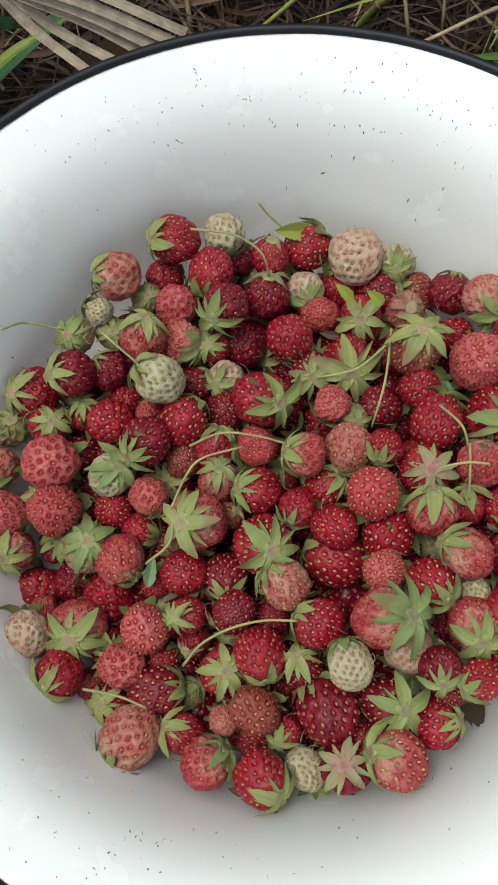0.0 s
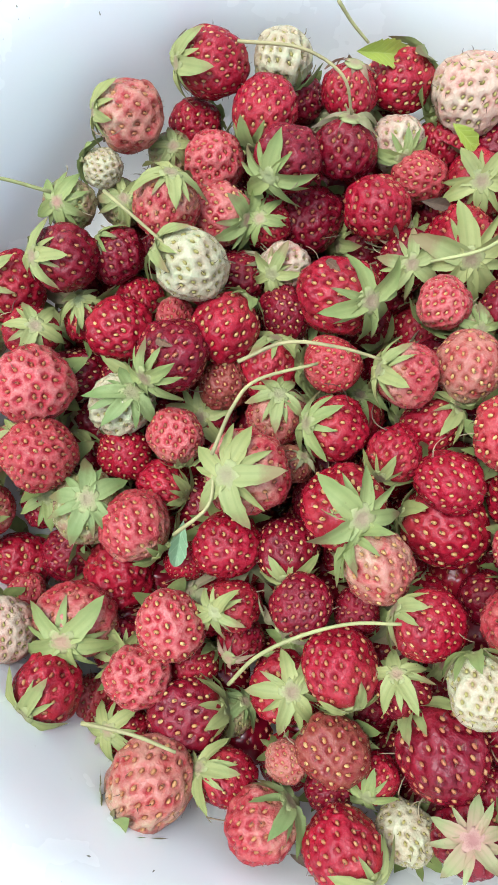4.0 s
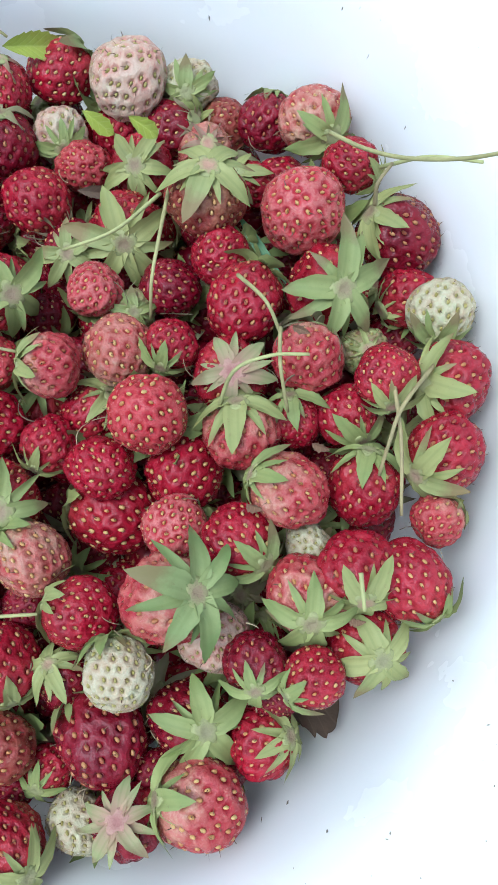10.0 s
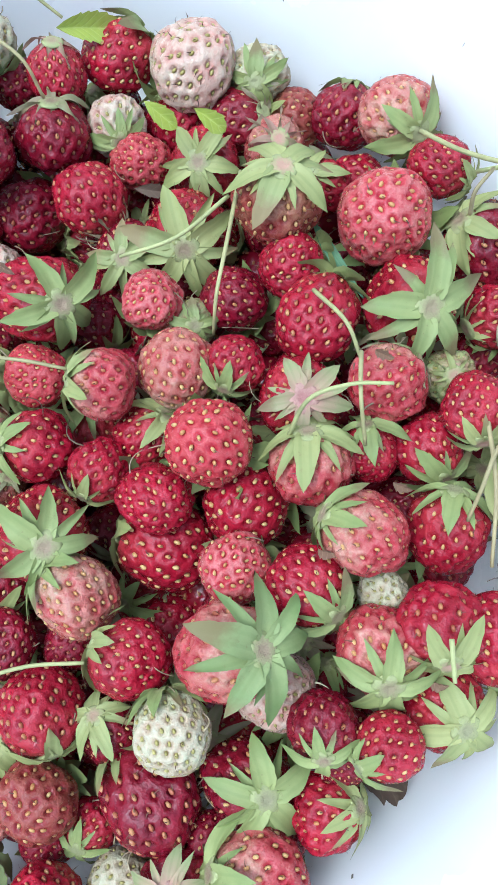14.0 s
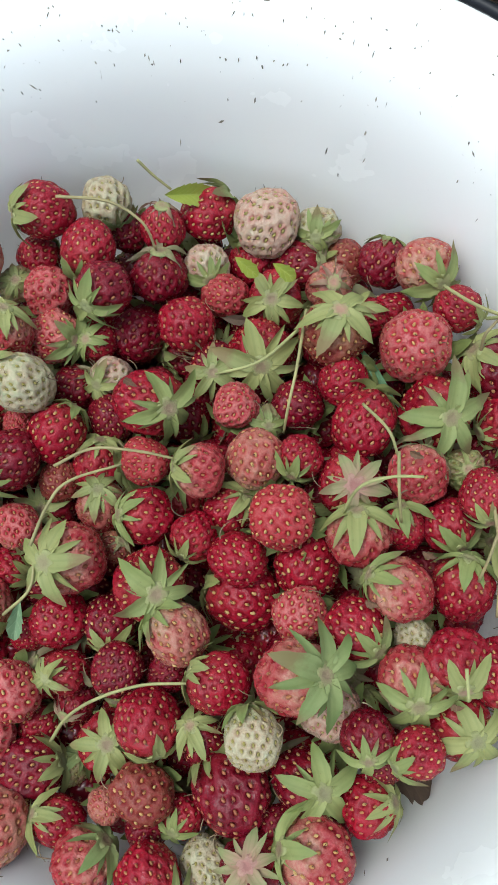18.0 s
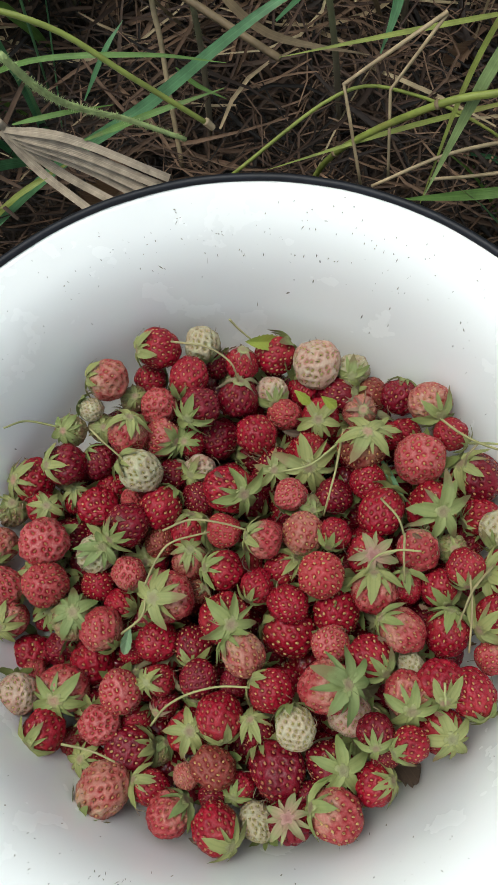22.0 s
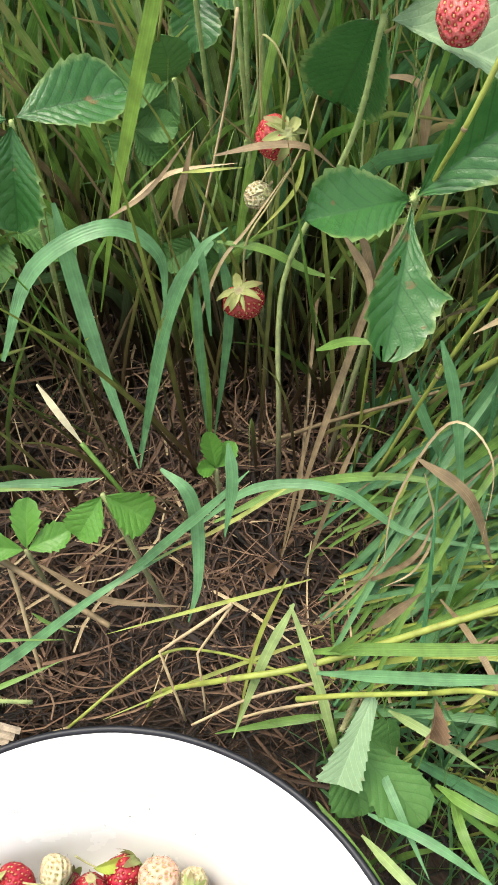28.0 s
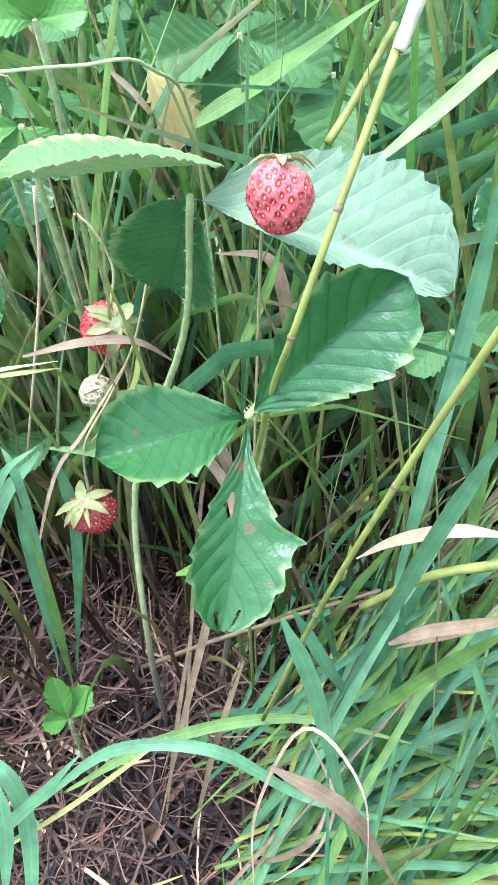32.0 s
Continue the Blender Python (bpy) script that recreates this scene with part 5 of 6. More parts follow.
# ---- stems lying on the berries ----
stalk(1.1, STEM, (-87, 56, 62), (-99, 55, 72), (-105, 48, 82))
stalk(1.1, STEM, (-36, 95, 70), (-19, 91, 72), (-8, 84, 70), (-5, 79, 60))
stalk(1.1, STEM, (-71, 53, 68), (-64, 46, 70), (-54, 38, 66))
stalk(1.1, STEM, (-41, -18, 70), (-36, -6, 70), (-30, 1, 69), (-15, 6, 66))
stalk(1.1, STEM, (-35, 6, 68), (-23, 10, 71), (-10, 9, 70), (1, 7, 66))
stalk(1.1, STEM, (-37, -73, 58), (-30, -66, 66), (-20, -61, 71), (-8, -58, 70), (4, -58, 68))
stalk(1.1, STEM, (43, 55, 60), (39, 33, 68), (36, 22, 66), (34, 16, 56))
stalk(1.1, STEM, (40, 46, 66), (28, 35, 70), (14, 33, 66))
stalk(1.1, STEM, (58, 20, 70), (64, 10, 77), (67, 3, 72))
stalk(1.1, STEM, (50, -12, 64), (55, -6, 75), (64, -4, 78), (73, -4, 76))
stalk(1.1, STEM, (67, 4, 74), (66, -6, 76), (67, -15, 66))
stalk(1.2, STEM, (85, 56, 70), (92, 46, 78), (100, 38, 86), (110, 30, 98), (119, 24, 111))
stalk(1.1, STEM, (94, 35, 70), (94, 37, 77), (98, 41, 79))
stalk(1.1, STEM, (96, 44, 72), (106, 40, 82), (116, 33, 90))
stalk(1.1, STEM, (103, -8, 70), (93, -19, 77), (89, -27, 76), (87, -33, 68))
stalk(1.1, STEM, (93, -11, 70), (92, -27, 75), (91, -43, 68))
stalk(1.1, STEM, (78, -56, 87), (78, -64, 86))
stalk(1.1, STEM, (-9, 105, 72), (-5, 103, 66), (0, 101, 60))
stalk(1.1, STEM, (-70, -81, 70), (-58, -83, 72), (-48, -87, 70))
stalk(1.1, STEM, (-51, -37, 62), (-42, -30, 66), (-41, -20, 66))
grass_blade(3, BLUE, (60, 44, 52), (65, 34, 51), (71, 24, 50), label="short green grass blade among the berries")

# ---- the heap of berries in the bowl ----
berry(-43.7, 98.3, 55.9, 19.4, RED, -177, 14, 1.15, CLASP, SEPAL_LIME)
berry(-24.3, 103.7, 51.3, 16.9, WHITE, -71, -4, 1.1, CLASP, SEPAL_MINT)
berry(-4.7, 92.8, 49.4, 15.7, RED, 84, 37, 0.9, WILT, SEPAL_PINK)
berry(10.5, 100.0, 43.0, 17.5, RED, 36, -7, 1.3, CLASP, SEPAL)
berry(-67.0, 81.9, 56.9, 18.8, BLUSHRED, 176, 8, 1.0, CLASP, SEPAL_LIME)
berry(-28.7, 84.3, 55.4, 17.6, RED, -110, 4, 1.15, CLASP, SEPAL)
berry(-50.5, 88.3, 41.0, 15.1, RED, 27, -39, 1.3, CLASP, SEPAL)
berry(-18.4, 97.1, 39.7, 14.1, DARK, 71, -79, 1.3, CLASP, SEPAL)
berry(-75.7, 69.2, 50.8, 11.5, WHITE, 148, -20, 1.3, CLASP, SEPAL)
berry(-57.6, 78.1, 42.6, 12.8, GREEN, 74, 81, 0.95, CLASP, SEPAL_LIME)
berry(-43.7, 72.1, 48.4, 17.1, CORAL, -111, -61, 1.3, CLASP, SEPAL)
berry(-22.6, 67.2, 58.7, 17.8, DARK, -134, 32, 1.25, STAR, SEPAL)
berry(-6.0, 76.0, 46.8, 18.6, DARK, 84, 33, 1.05, WILT, SEPAL_DRY)
berry(9.3, 81.5, 41.1, 15.8, BLUSH, -75, 50, 1.0, CLASP, SEPAL)
berry(-85.2, 59.2, 48.9, 14.5, GREEN, -173, 59, 1.1, CLASP, SEPAL)
berry(-71.8, 63.0, 41.2, 13.8, GREEN, 78, 87, 1.1, CLASP, SEPAL_LIME)
berry(-56.4, 54.3, 56.0, 17.5, PINK, 83, 41, 1.15, CLASP, SEPAL_LIME)
berry(-42.6, 56.4, 46.2, 16.9, CORAL, -16, 42, 1.1, STAR, SEPAL)
berry(-16.1, 58.8, 36.7, 19.0, DARK, 49, -53, 1.3, CLASP, SEPAL)
berry(3.2, 56.9, 46.7, 18.2, RED, -58, -1, 1.05, WILT, SEPAL_DRY)
berry(-28.7, 54.4, 44.0, 13.5, RED, 166, 67, 1.0, CLASP, SEPAL)
berry(-84.1, 41.0, 52.1, 18.6, DARK, -179, 28, 1.0, CLASP, SEPAL_LIME)
berry(-71.6, 44.5, 45.0, 15.7, DARK, 141, 9, 1.0, CLASP, SEPAL)
berry(-48.1, 35.5, 58.9, 19.9, WHITE, 151, 6, 1.05, CLASP, SEPAL_LIME)
berry(-36.3, 40.1, 40.1, 14.8, DARK, 27, 26, 1.0, WILT, SEPAL_DRY)
berry(-23.3, 41.0, 44.3, 14.8, BLUSH, -152, 48, 1.0, STAR, SEPAL_LIME)
berry(-8.3, 28.8, 54.0, 21.7, RED, -22, 55, 1.15, STAR, SEPAL)
berry(-66.4, 34.1, 36.5, 14.4, RED, 72, -47, 1.3, CLASP, SEPAL)
berry(-95.3, 21.8, 45.0, 15.2, RED, 60, 81, 1.05, CLASP, SEPAL_LIME)
berry(-69.5, 22.9, 43.6, 18.2, RED, 145, -46, 1.3, CLASP, SEPAL)
berry(-81.2, 27.3, 38.3, 13.4, RED, 118, 48, 1.0, CLASP, SEPAL_LIME)
berry(-53.8, 11.3, 55.6, 18.7, DARK, -140, 24, 1.1, CLASP, SEPAL)
berry(-39.3, 21.4, 49.8, 18.6, RED, 56, 6, 1.0, CLASP, SEPAL)
berry(-23.5, 27.5, 43.4, 15.6, DARK, -76, -78, 1.3, CLASP, SEPAL)
berry(-54.3, 26.3, 42.9, 11.3, PINK, 90, -52, 1.3, CLASP, SEPAL)
berry(-68.5, 0.5, 46.1, 17.2, WHITE, 53, 68, 1.15, CLASP, SEPAL_MINT)
berry(-91.7, 4.4, 51.8, 21.3, CORAL, 43, -88, 1.3, CLASP, SEPAL)
berry(-40.5, 6.9, 42.6, 14.0, DULL, 117, -47, 1.3, CLASP, SEPAL_DRY)
berry(-28.2, 10.8, 40.7, 16.3, RED, 81, 30, 1.15, CLASP, SEPAL_LIME)
berry(-10.4, 10.0, 50.7, 15.5, ROSE, -169, -31, 1.3, CLASP, SEPAL)
berry(8.3, 3.9, 62.0, 16.2, PINK, 171, 16, 1.1, CLASP, SEPAL_LIME)
berry(-25.6, -3.1, 46.2, 15.6, PINK, 94, 55, 1.1, CLASP, SEPAL_LIME)
berry(-9.8, -7.7, 52.7, 17.0, RED, 174, 27, 1.1, CLASP, SEPAL)
berry(-53.3, -8.7, 45.2, 14.7, CORAL, -77, -13, 1.0, CLASP, SEPAL_LIME)
berry(-68.5, -12.4, 39.5, 14.9, RED, 13, -80, 1.3, CLASP, SEPAL)
berry(-89.4, -14.6, 50.7, 19.6, PINK, -28, -68, 1.3, CLASP, SEPAL)
berry(-32.4, -20.4, 56.8, 21.6, PINK, -172, 56, 1.1, STAR, SEPAL_LIME)
berry(5.3, -14.3, 53.9, 14.5, RED, -122, 18, 1.0, CLASP, SEPAL_LIME)
berry(-20.8, -16.2, 45.3, 10.7, DULL, 46, 59, 1.0, WILT, SEPAL_DRY)
berry(31.7, 94.7, 45.0, 23.4, BLUSH, -145, -39, 1.3, CLASP, SEPAL)
berry(48.5, 93.5, 40.4, 15.9, WHITE, -98, 67, 1.1, CLASP, SEPAL)
berry(24.8, 84.3, 33.9, 15.9, RED, 86, -8, 1.3, CLASP, SEPAL)
berry(40.5, 81.2, 36.6, 16.9, DARK, 9, 32, 1.0, WILT, SEPAL_DRY)
berry(57.2, 83.0, 31.8, 16.9, DULL, 178, 23, 1.0, CLASP, SEPAL_LIME)
berry(71.0, 79.2, 39.3, 17.7, DARK, 73, -5, 0.9, CLASP, SEPAL)
berry(83.5, 71.4, 50.5, 19.0, BLUSHRED, -50, 43, 1.15, CLASP, SEPAL)
berry(16.4, 68.9, 42.8, 15.1, PINK, 149, -77, 1.1, CLASP, SEPAL_DRY)
berry(32.8, 67.9, 40.7, 18.6, RED, -146, 84, 1.05, STAR, SEPAL_LIME)
berry(51.6, 72.1, 38.7, 15.7, PINK, 24, 79, 1.1, WILT, SEPAL_PINK)
berry(73.3, 62.7, 33.1, 15.0, RED, -32, -45, 1.3, WILT, SEPAL_DRY)
berry(91.5, 54.2, 55.3, 15.2, RED, -33, 3, 1.0, CLASP, SEPAL_LIME)
berry(51.2, 47.3, 58.3, 20.2, DULL, 69, 56, 1.2, CLASP, SEPAL_LIME)
berry(63.6, 58.9, 40.6, 14.9, RED, 134, 57, 1.1, CLASP, SEPAL_LIME)
berry(76.8, 42.8, 56.4, 22.5, CORAL, -55, -74, 1.3, CLASP, SEPAL)
berry(27.3, 48.2, 42.4, 21.2, RED, -88, 65, 1.25, STAR, SEPAL_LIME)
berry(11.2, 43.1, 42.9, 16.7, DARK, -90, 79, 1.05, STAR, SEPAL_LIME)
berry(53.9, 33.0, 52.7, 16.0, RED, 34, -40, 1.3, CLASP, SEPAL)
berry(38.8, 27.4, 46.4, 16.2, DARK, -34, -60, 1.3, CLASP, SEPAL)
berry(19.3, 26.0, 54.5, 14.5, CORAL, -129, -46, 1.3, CLASP, SEPAL)
berry(103.8, 36.3, 45.0, 21.5, DARK, 136, 41, 1.15, CLASP, SEPAL_LIME)
berry(81.4, 20.8, 52.0, 21.8, RED, -21, 67, 1.25, STAR, SEPAL)
berry(58.7, 17.2, 56.1, 19.7, RED, 67, -28, 1.17, CLASP, SEPAL)
berry(27.8, 22.1, 47.0, 12.4, GREEN, -41, 74, 1.0, CLASP, SEPAL)
berry(25.0, 7.7, 55.4, 17.5, BLUSHRED, -78, -21, 1.3, CLASP, SEPAL)
berry(38.8, 8.4, 56.6, 13.7, RED, -114, 28, 1.05, CLASP, SEPAL)
berry(53.6, -1.6, 54.4, 19.4, RED, 11, 83, 1.0, STAR, SEPAL_ROSY)
berry(74.1, -0.0, 58.9, 17.9, PINK, 66, -18, 1.17, WILT, SEPAL_DRY)
berry(104.4, 19.5, 44.6, 16.0, RED, -156, 21, 1.05, WILT, SEPAL_LIME)
berry(110.1, 9.9, 54.3, 17.0, WHITE, -104, 27, 1.05, CLASP, SEPAL)
berry(89.7, 3.0, 49.4, 13.3, GREEN, 2, 80, 1.0, WILT, SEPAL_LIME)
berry(92.4, -7.6, 63.9, 15.7, RED, -85, 24, 1.1, CLASP, SEPAL_LIME)
berry(15.4, -6.6, 49.0, 15.7, RED, 38, 34, 1.1, CLASP, SEPAL_LIME)
berry(32.7, -11.7, 65.7, 19.2, ROSE, -66, -67, 1.3, CLASP, SEPAL)
berry(55.2, -17.6, 58.3, 19.0, PINK, 91, 38, 1.2, CLASP, SEPAL_LIME)
berry(68.9, -14.8, 53.5, 13.9, RED, 92, 36, 1.2, CLASP, SEPAL)
berry(83.0, -14.8, 52.7, 16.6, RED, -66, 25, 1.1, CLASP, SEPAL)
berry(109.1, -9.2, 58.4, 19.8, RED, 179, 52, 1.15, STAR, SEPAL_LIME)
berry(-77.5, -27.9, 42.1, 19.2, GREEN, 108, 78, 1.15, CLASP, SEPAL_MINT)
berry(-63.3, -33.2, 46.2, 18.0, PINK, -45, -1, 1.0, CLASP, SEPAL)
berry(-57.6, -21.2, 38.7, 14.8, RED, -21, 19, 1.0, CLASP, SEPAL_LIME)
berry(-38.7, -38.0, 45.4, 17.4, RED, 86, -66, 1.3, CLASP, SEPAL)
berry(-70.8, -44.6, 28.1, 20.8, RED, 135, -25, 1.3, CLASP, SEPAL_MINT)
berry(-50.6, -42.2, 39.8, 11.2, RED, -4, -78, 1.3, CLASP, SEPAL)
berry(-80.6, -57.7, 36.5, 21.9, PINK, -125, 57, 1.1, CLASP, SEPAL)
berry(-53.3, -59.4, 44.4, 18.1, CORAL, 89, -74, 1.3, CLASP, SEPAL)
berry(-36.7, -53.9, 42.9, 14.1, RED, -165, 49, 1.05, STAR, SEPAL_LIME)
berry(-22.8, -38.9, 44.9, 15.6, DARK, -92, 30, 1.0, CLASP, SEPAL_LIME)
berry(-8.6, -29.0, 55.1, 21.0, RED, -45, 72, 1.15, STAR, SEPAL)
berry(0.5, -44.2, 57.5, 17.9, BLUSHRED, 136, 18, 1.1, CLASP, SEPAL)
berry(-18.8, -53.5, 52.2, 15.0, DARK, -129, -22, 1.3, WILT, SEPAL_DRY)
berry(-4.6, -55.2, 46.9, 12.1, DARK, -5, -66, 1.3, CLASP, SEPAL)
berry(-62.4, -73.2, 41.2, 17.1, CORAL, 60, -67, 1.3, CLASP, SEPAL)
berry(-78.0, -80.6, 24.2, 13.5, PINK, -35, -73, 1.3, CLASP, SEPAL)
berry(-48.0, -70.5, 31.9, 13.3, RED, 45, 5, 1.0, CLASP, SEPAL)
berry(-49.9, -83.3, 37.3, 19.2, DARK, 14, 21, 1.0, CLASP, SEPAL_LIME)
berry(-22.9, -74.7, 43.9, 18.2, RED, -103, 88, 1.15, STAR, SEPAL_LIME)
berry(-9.7, -68.4, 54.3, 18.1, RED, -75, 11, 1.0, CLASP, SEPAL_LIME)
berry(6.1, -74.5, 52.7, 14.2, DARK, 122, 52, 1.1, CLASP, SEPAL_LIME)
berry(-34.9, -63.0, 35.6, 12.3, DARK, -132, 39, 1.0, WILT, SEPAL_PINK)
berry(-11.5, -88.7, 53.1, 17.4, DULL, 48, -66, 1.3, CLASP, SEPAL)
berry(-22.6, -91.9, 49.3, 10.7, BLUSHRED, 126, -75, 1.3, CLASP, SEPAL)
berry(-57.0, -98.0, 45.8, 21.4, BLUSHRED, -131, -7, 1.05, CLASP, SEPAL)
berry(-67.9, -87.1, 29.2, 14.3, RED, -176, 56, 1.15, CLASP, SEPAL_LIME)
berry(-38.3, -97.1, 43.3, 15.7, RED, 160, 31, 1.1, CLASP, SEPAL_LIME)
berry(-29.0, -106.7, 50.0, 18.6, PINK, 41, 26, 1.1, CLASP, SEPAL_MINT)
berry(-11.9, -99.3, 43.1, 12.1, DARK, -57, -82, 1.3, CLASP, SEPAL)
berry(-9.8, -110.7, 54.5, 18.6, RED, -46, 34, 1.1, CLASP, SEPAL_LIME)
berry(-0.8, -96.0, 45.6, 12.9, RED, -123, 40, 1.1, CLASP, SEPAL)
berry(6.3, -108.5, 47.7, 14.8, WHITE, -47, -62, 1.3, CLASP, SEPAL)
berry(-38.5, -83.6, 29.5, 12.4, GREEN, 49, 44, 1.0, CLASP, SEPAL_MINT)
berry(19.1, -23.1, 57.2, 16.5, RED, 130, -63, 1.3, CLASP, SEPAL)
berry(19.5, -33.5, 45.1, 20.9, RED, 160, -4, 1.0, CLASP, SEPAL_LIME)
berry(38.9, -24.8, 50.1, 19.8, RED, 42, -60, 1.3, CLASP, SEPAL)
berry(36.3, -40.0, 58.3, 15.6, CORAL, 23, -59, 1.3, CLASP, SEPAL)
berry(66.3, -34.7, 63.7, 17.5, PINK, 150, 23, 1.05, CLASP, SEPAL)
berry(84.3, -35.0, 55.6, 17.4, RED, 76, 28, 1.15, CLASP, SEPAL)
berry(52.8, -44.9, 61.3, 17.5, RED, -48, 29, 1.1, CLASP, SEPAL)
berry(33.7, -57.6, 67.7, 20.8, PINK, 8, 49, 1.35, STAR, SEPAL_MINT)
berry(43.7, -66.7, 57.1, 17.3, BLUSH, -75, -64, 1.3, CLASP, SEPAL)
berry(12.3, -58.6, 58.4, 17.1, RED, 155, 9, 1.0, CLASP, SEPAL_LIME)
berry(22.2, -73.4, 68.5, 15.3, WHITE, 100, -5, 1.3, CLASP, SEPAL)
berry(15.4, -89.4, 54.8, 21.4, DARK, 121, -3, 1.0, CLASP, SEPAL_LIME)
berry(35.9, -86.4, 52.5, 19.0, DARK, -25, 62, 1.25, STAR, SEPAL)
berry(53.2, -92.9, 55.2, 16.5, RED, 10, 31, 1.1, CLASP, SEPAL_LIME)
berry(38.5, -104.3, 59.2, 19.6, PINK, 169, 29, 1.15, CLASP, SEPAL)
berry(20.4, -107.5, 55.5, 16.9, DARK, 148, 80, 1.05, STAR, SEPAL_ROSY)
berry(27.2, -98.2, 51.9, 11.3, DARK, -38, -79, 1.3, CLASP, SEPAL)
berry(69.1, -47.7, 56.2, 11.6, WHITE, -112, -86, 1.3, CLASP, SEPAL)
berry(67.1, -59.4, 63.2, 19.2, PINK, -81, 52, 1.15, CLASP, SEPAL)
berry(79.5, -53.5, 65.5, 17.9, RED, -82, 33, 1.1, CLASP, SEPAL_LIME)
berry(91.4, -57.4, 64.4, 17.8, RED, -61, -1, 1.0, CLASP, SEPAL)
berry(53.6, -73.3, 64.2, 14.8, DARK, -91, 42, 1.0, CLASP, SEPAL)
berry(79.5, -72.0, 55.5, 17.9, RED, -39, 59, 1.25, CLASP, SEPAL_LIME)
berry(66.3, -78.0, 67.6, 13.8, RED, -151, 21, 1.0, CLASP, SEPAL)
berry(101.2, -44.1, 57.4, 12.9, PINK, 34, -15, 1.0, CLASP, SEPAL_LIME)
berry(104.3, -28.3, 61.3, 18.8, RED, -145, 35, 1.15, CLASP, SEPAL_LIME)
berry(57.7, -82.2, 57.8, 11.2, DARK, -110, -81, 1.3, CLASP, SEPAL)
berry(43.9, -97.9, 48.3, 12.4, DARK, -116, -80, 1.3, CLASP, SEPAL)
berry(-103.5, 36.9, 41.4, 19.8, RED, -179, 34, 1.05, CLASP, SEPAL_LIME)
berry(-115.1, 24.3, 32.9, 16.9, GREEN, 95, 70, 1.1, WILT, SEPAL_LIME)
berry(-118.4, 5.9, 38.1, 18.2, BLUSHRED, -108, 31, 0.9, CLASP, SEPAL)
berry(-114.0, -13.5, 40.0, 18.0, CORAL, -33, -25, 1.3, CLASP, SEPAL)
berry(-109.6, -27.4, 33.5, 17.2, PINK, -141, 52, 1.1, CLASP, SEPAL_LIME)
berry(-101.2, -41.7, 21.9, 17.8, RED, 88, -68, 1.3, CLASP, SEPAL)
berry(-102.5, -8.8, 32.5, 12.9, PINK, 75, 70, 1.0, CLASP, SEPAL_LIME)
berry(-99.5, -61.2, 40.5, 18.0, BLUSH, 101, -56, 1.3, CLASP, SEPAL)
berry(-97.1, -51.1, 29.1, 11.4, PINK, 89, -68, 1.3, CLASP, SEPAL_DRY)
berry(-86.4, -76.0, 41.1, 18.8, RED, -135, 32, 1.1, CLASP, SEPAL_LIME)


# ---- berries half hidden between those on top ----
between = random.Random(23)
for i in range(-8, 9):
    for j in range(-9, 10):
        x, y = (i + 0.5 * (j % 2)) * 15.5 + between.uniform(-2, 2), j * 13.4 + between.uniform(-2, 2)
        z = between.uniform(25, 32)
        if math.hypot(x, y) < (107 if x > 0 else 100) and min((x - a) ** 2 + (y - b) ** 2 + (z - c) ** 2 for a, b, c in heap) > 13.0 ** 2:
            # mostly DARK flesh, which paints the shade of the gaps into these berries
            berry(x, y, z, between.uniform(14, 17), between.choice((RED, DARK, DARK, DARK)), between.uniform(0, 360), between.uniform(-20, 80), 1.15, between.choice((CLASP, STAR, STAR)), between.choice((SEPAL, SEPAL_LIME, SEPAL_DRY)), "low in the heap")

# ---- berries lower down in the heap ----
def fill_heap():
    rng = random.Random(21)
    placed = []
    for layer, (z, reach) in enumerate(((11, 96), (21, 108))):
        step = 17.0
        for i in range(-8, 9):
            for j in range(-8, 9):
                x, y = (i + 0.5 * (j % 2)) * step + rng.uniform(-2, 2), j * step * 0.87 + rng.uniform(-2, 2)
                if math.hypot(x, y) < reach - 8:
                    placed.append((x, y, z + rng.uniform(-1.5, 1.5)))
    mats = [RED, DARK, PINK, SEED_DULL, SEPAL, SEPAL_DRY]
    verts, faces, slots = [], [], []

    def add(data, m, slot):
        k = len(verts)
        verts.extend(m @ v.co for v in data.vertices)
        faces.extend(tuple(k + i for i in p.vertices) for p in data.polygons)
        slots.extend([slot] * len(data.polygons))

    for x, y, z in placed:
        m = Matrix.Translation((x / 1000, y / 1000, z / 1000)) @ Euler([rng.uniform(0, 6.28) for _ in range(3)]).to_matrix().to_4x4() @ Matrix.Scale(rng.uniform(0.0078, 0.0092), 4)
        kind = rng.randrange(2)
        # mostly dark flesh with dull seeds, standing in for shade deep in the heap
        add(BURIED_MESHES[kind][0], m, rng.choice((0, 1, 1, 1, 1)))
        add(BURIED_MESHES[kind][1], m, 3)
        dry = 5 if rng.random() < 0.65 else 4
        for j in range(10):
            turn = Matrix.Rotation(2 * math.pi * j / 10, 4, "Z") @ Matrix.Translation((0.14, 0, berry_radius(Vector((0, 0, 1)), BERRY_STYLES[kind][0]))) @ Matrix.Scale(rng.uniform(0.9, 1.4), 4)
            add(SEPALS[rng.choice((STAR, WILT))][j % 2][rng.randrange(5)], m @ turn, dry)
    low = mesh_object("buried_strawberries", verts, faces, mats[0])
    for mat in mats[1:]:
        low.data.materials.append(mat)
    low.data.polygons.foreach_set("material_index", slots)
    tagged(low, "wild strawberries buried in the heap, mostly darkened for shade", "strawberry", kind="stuff")


fill_heap()


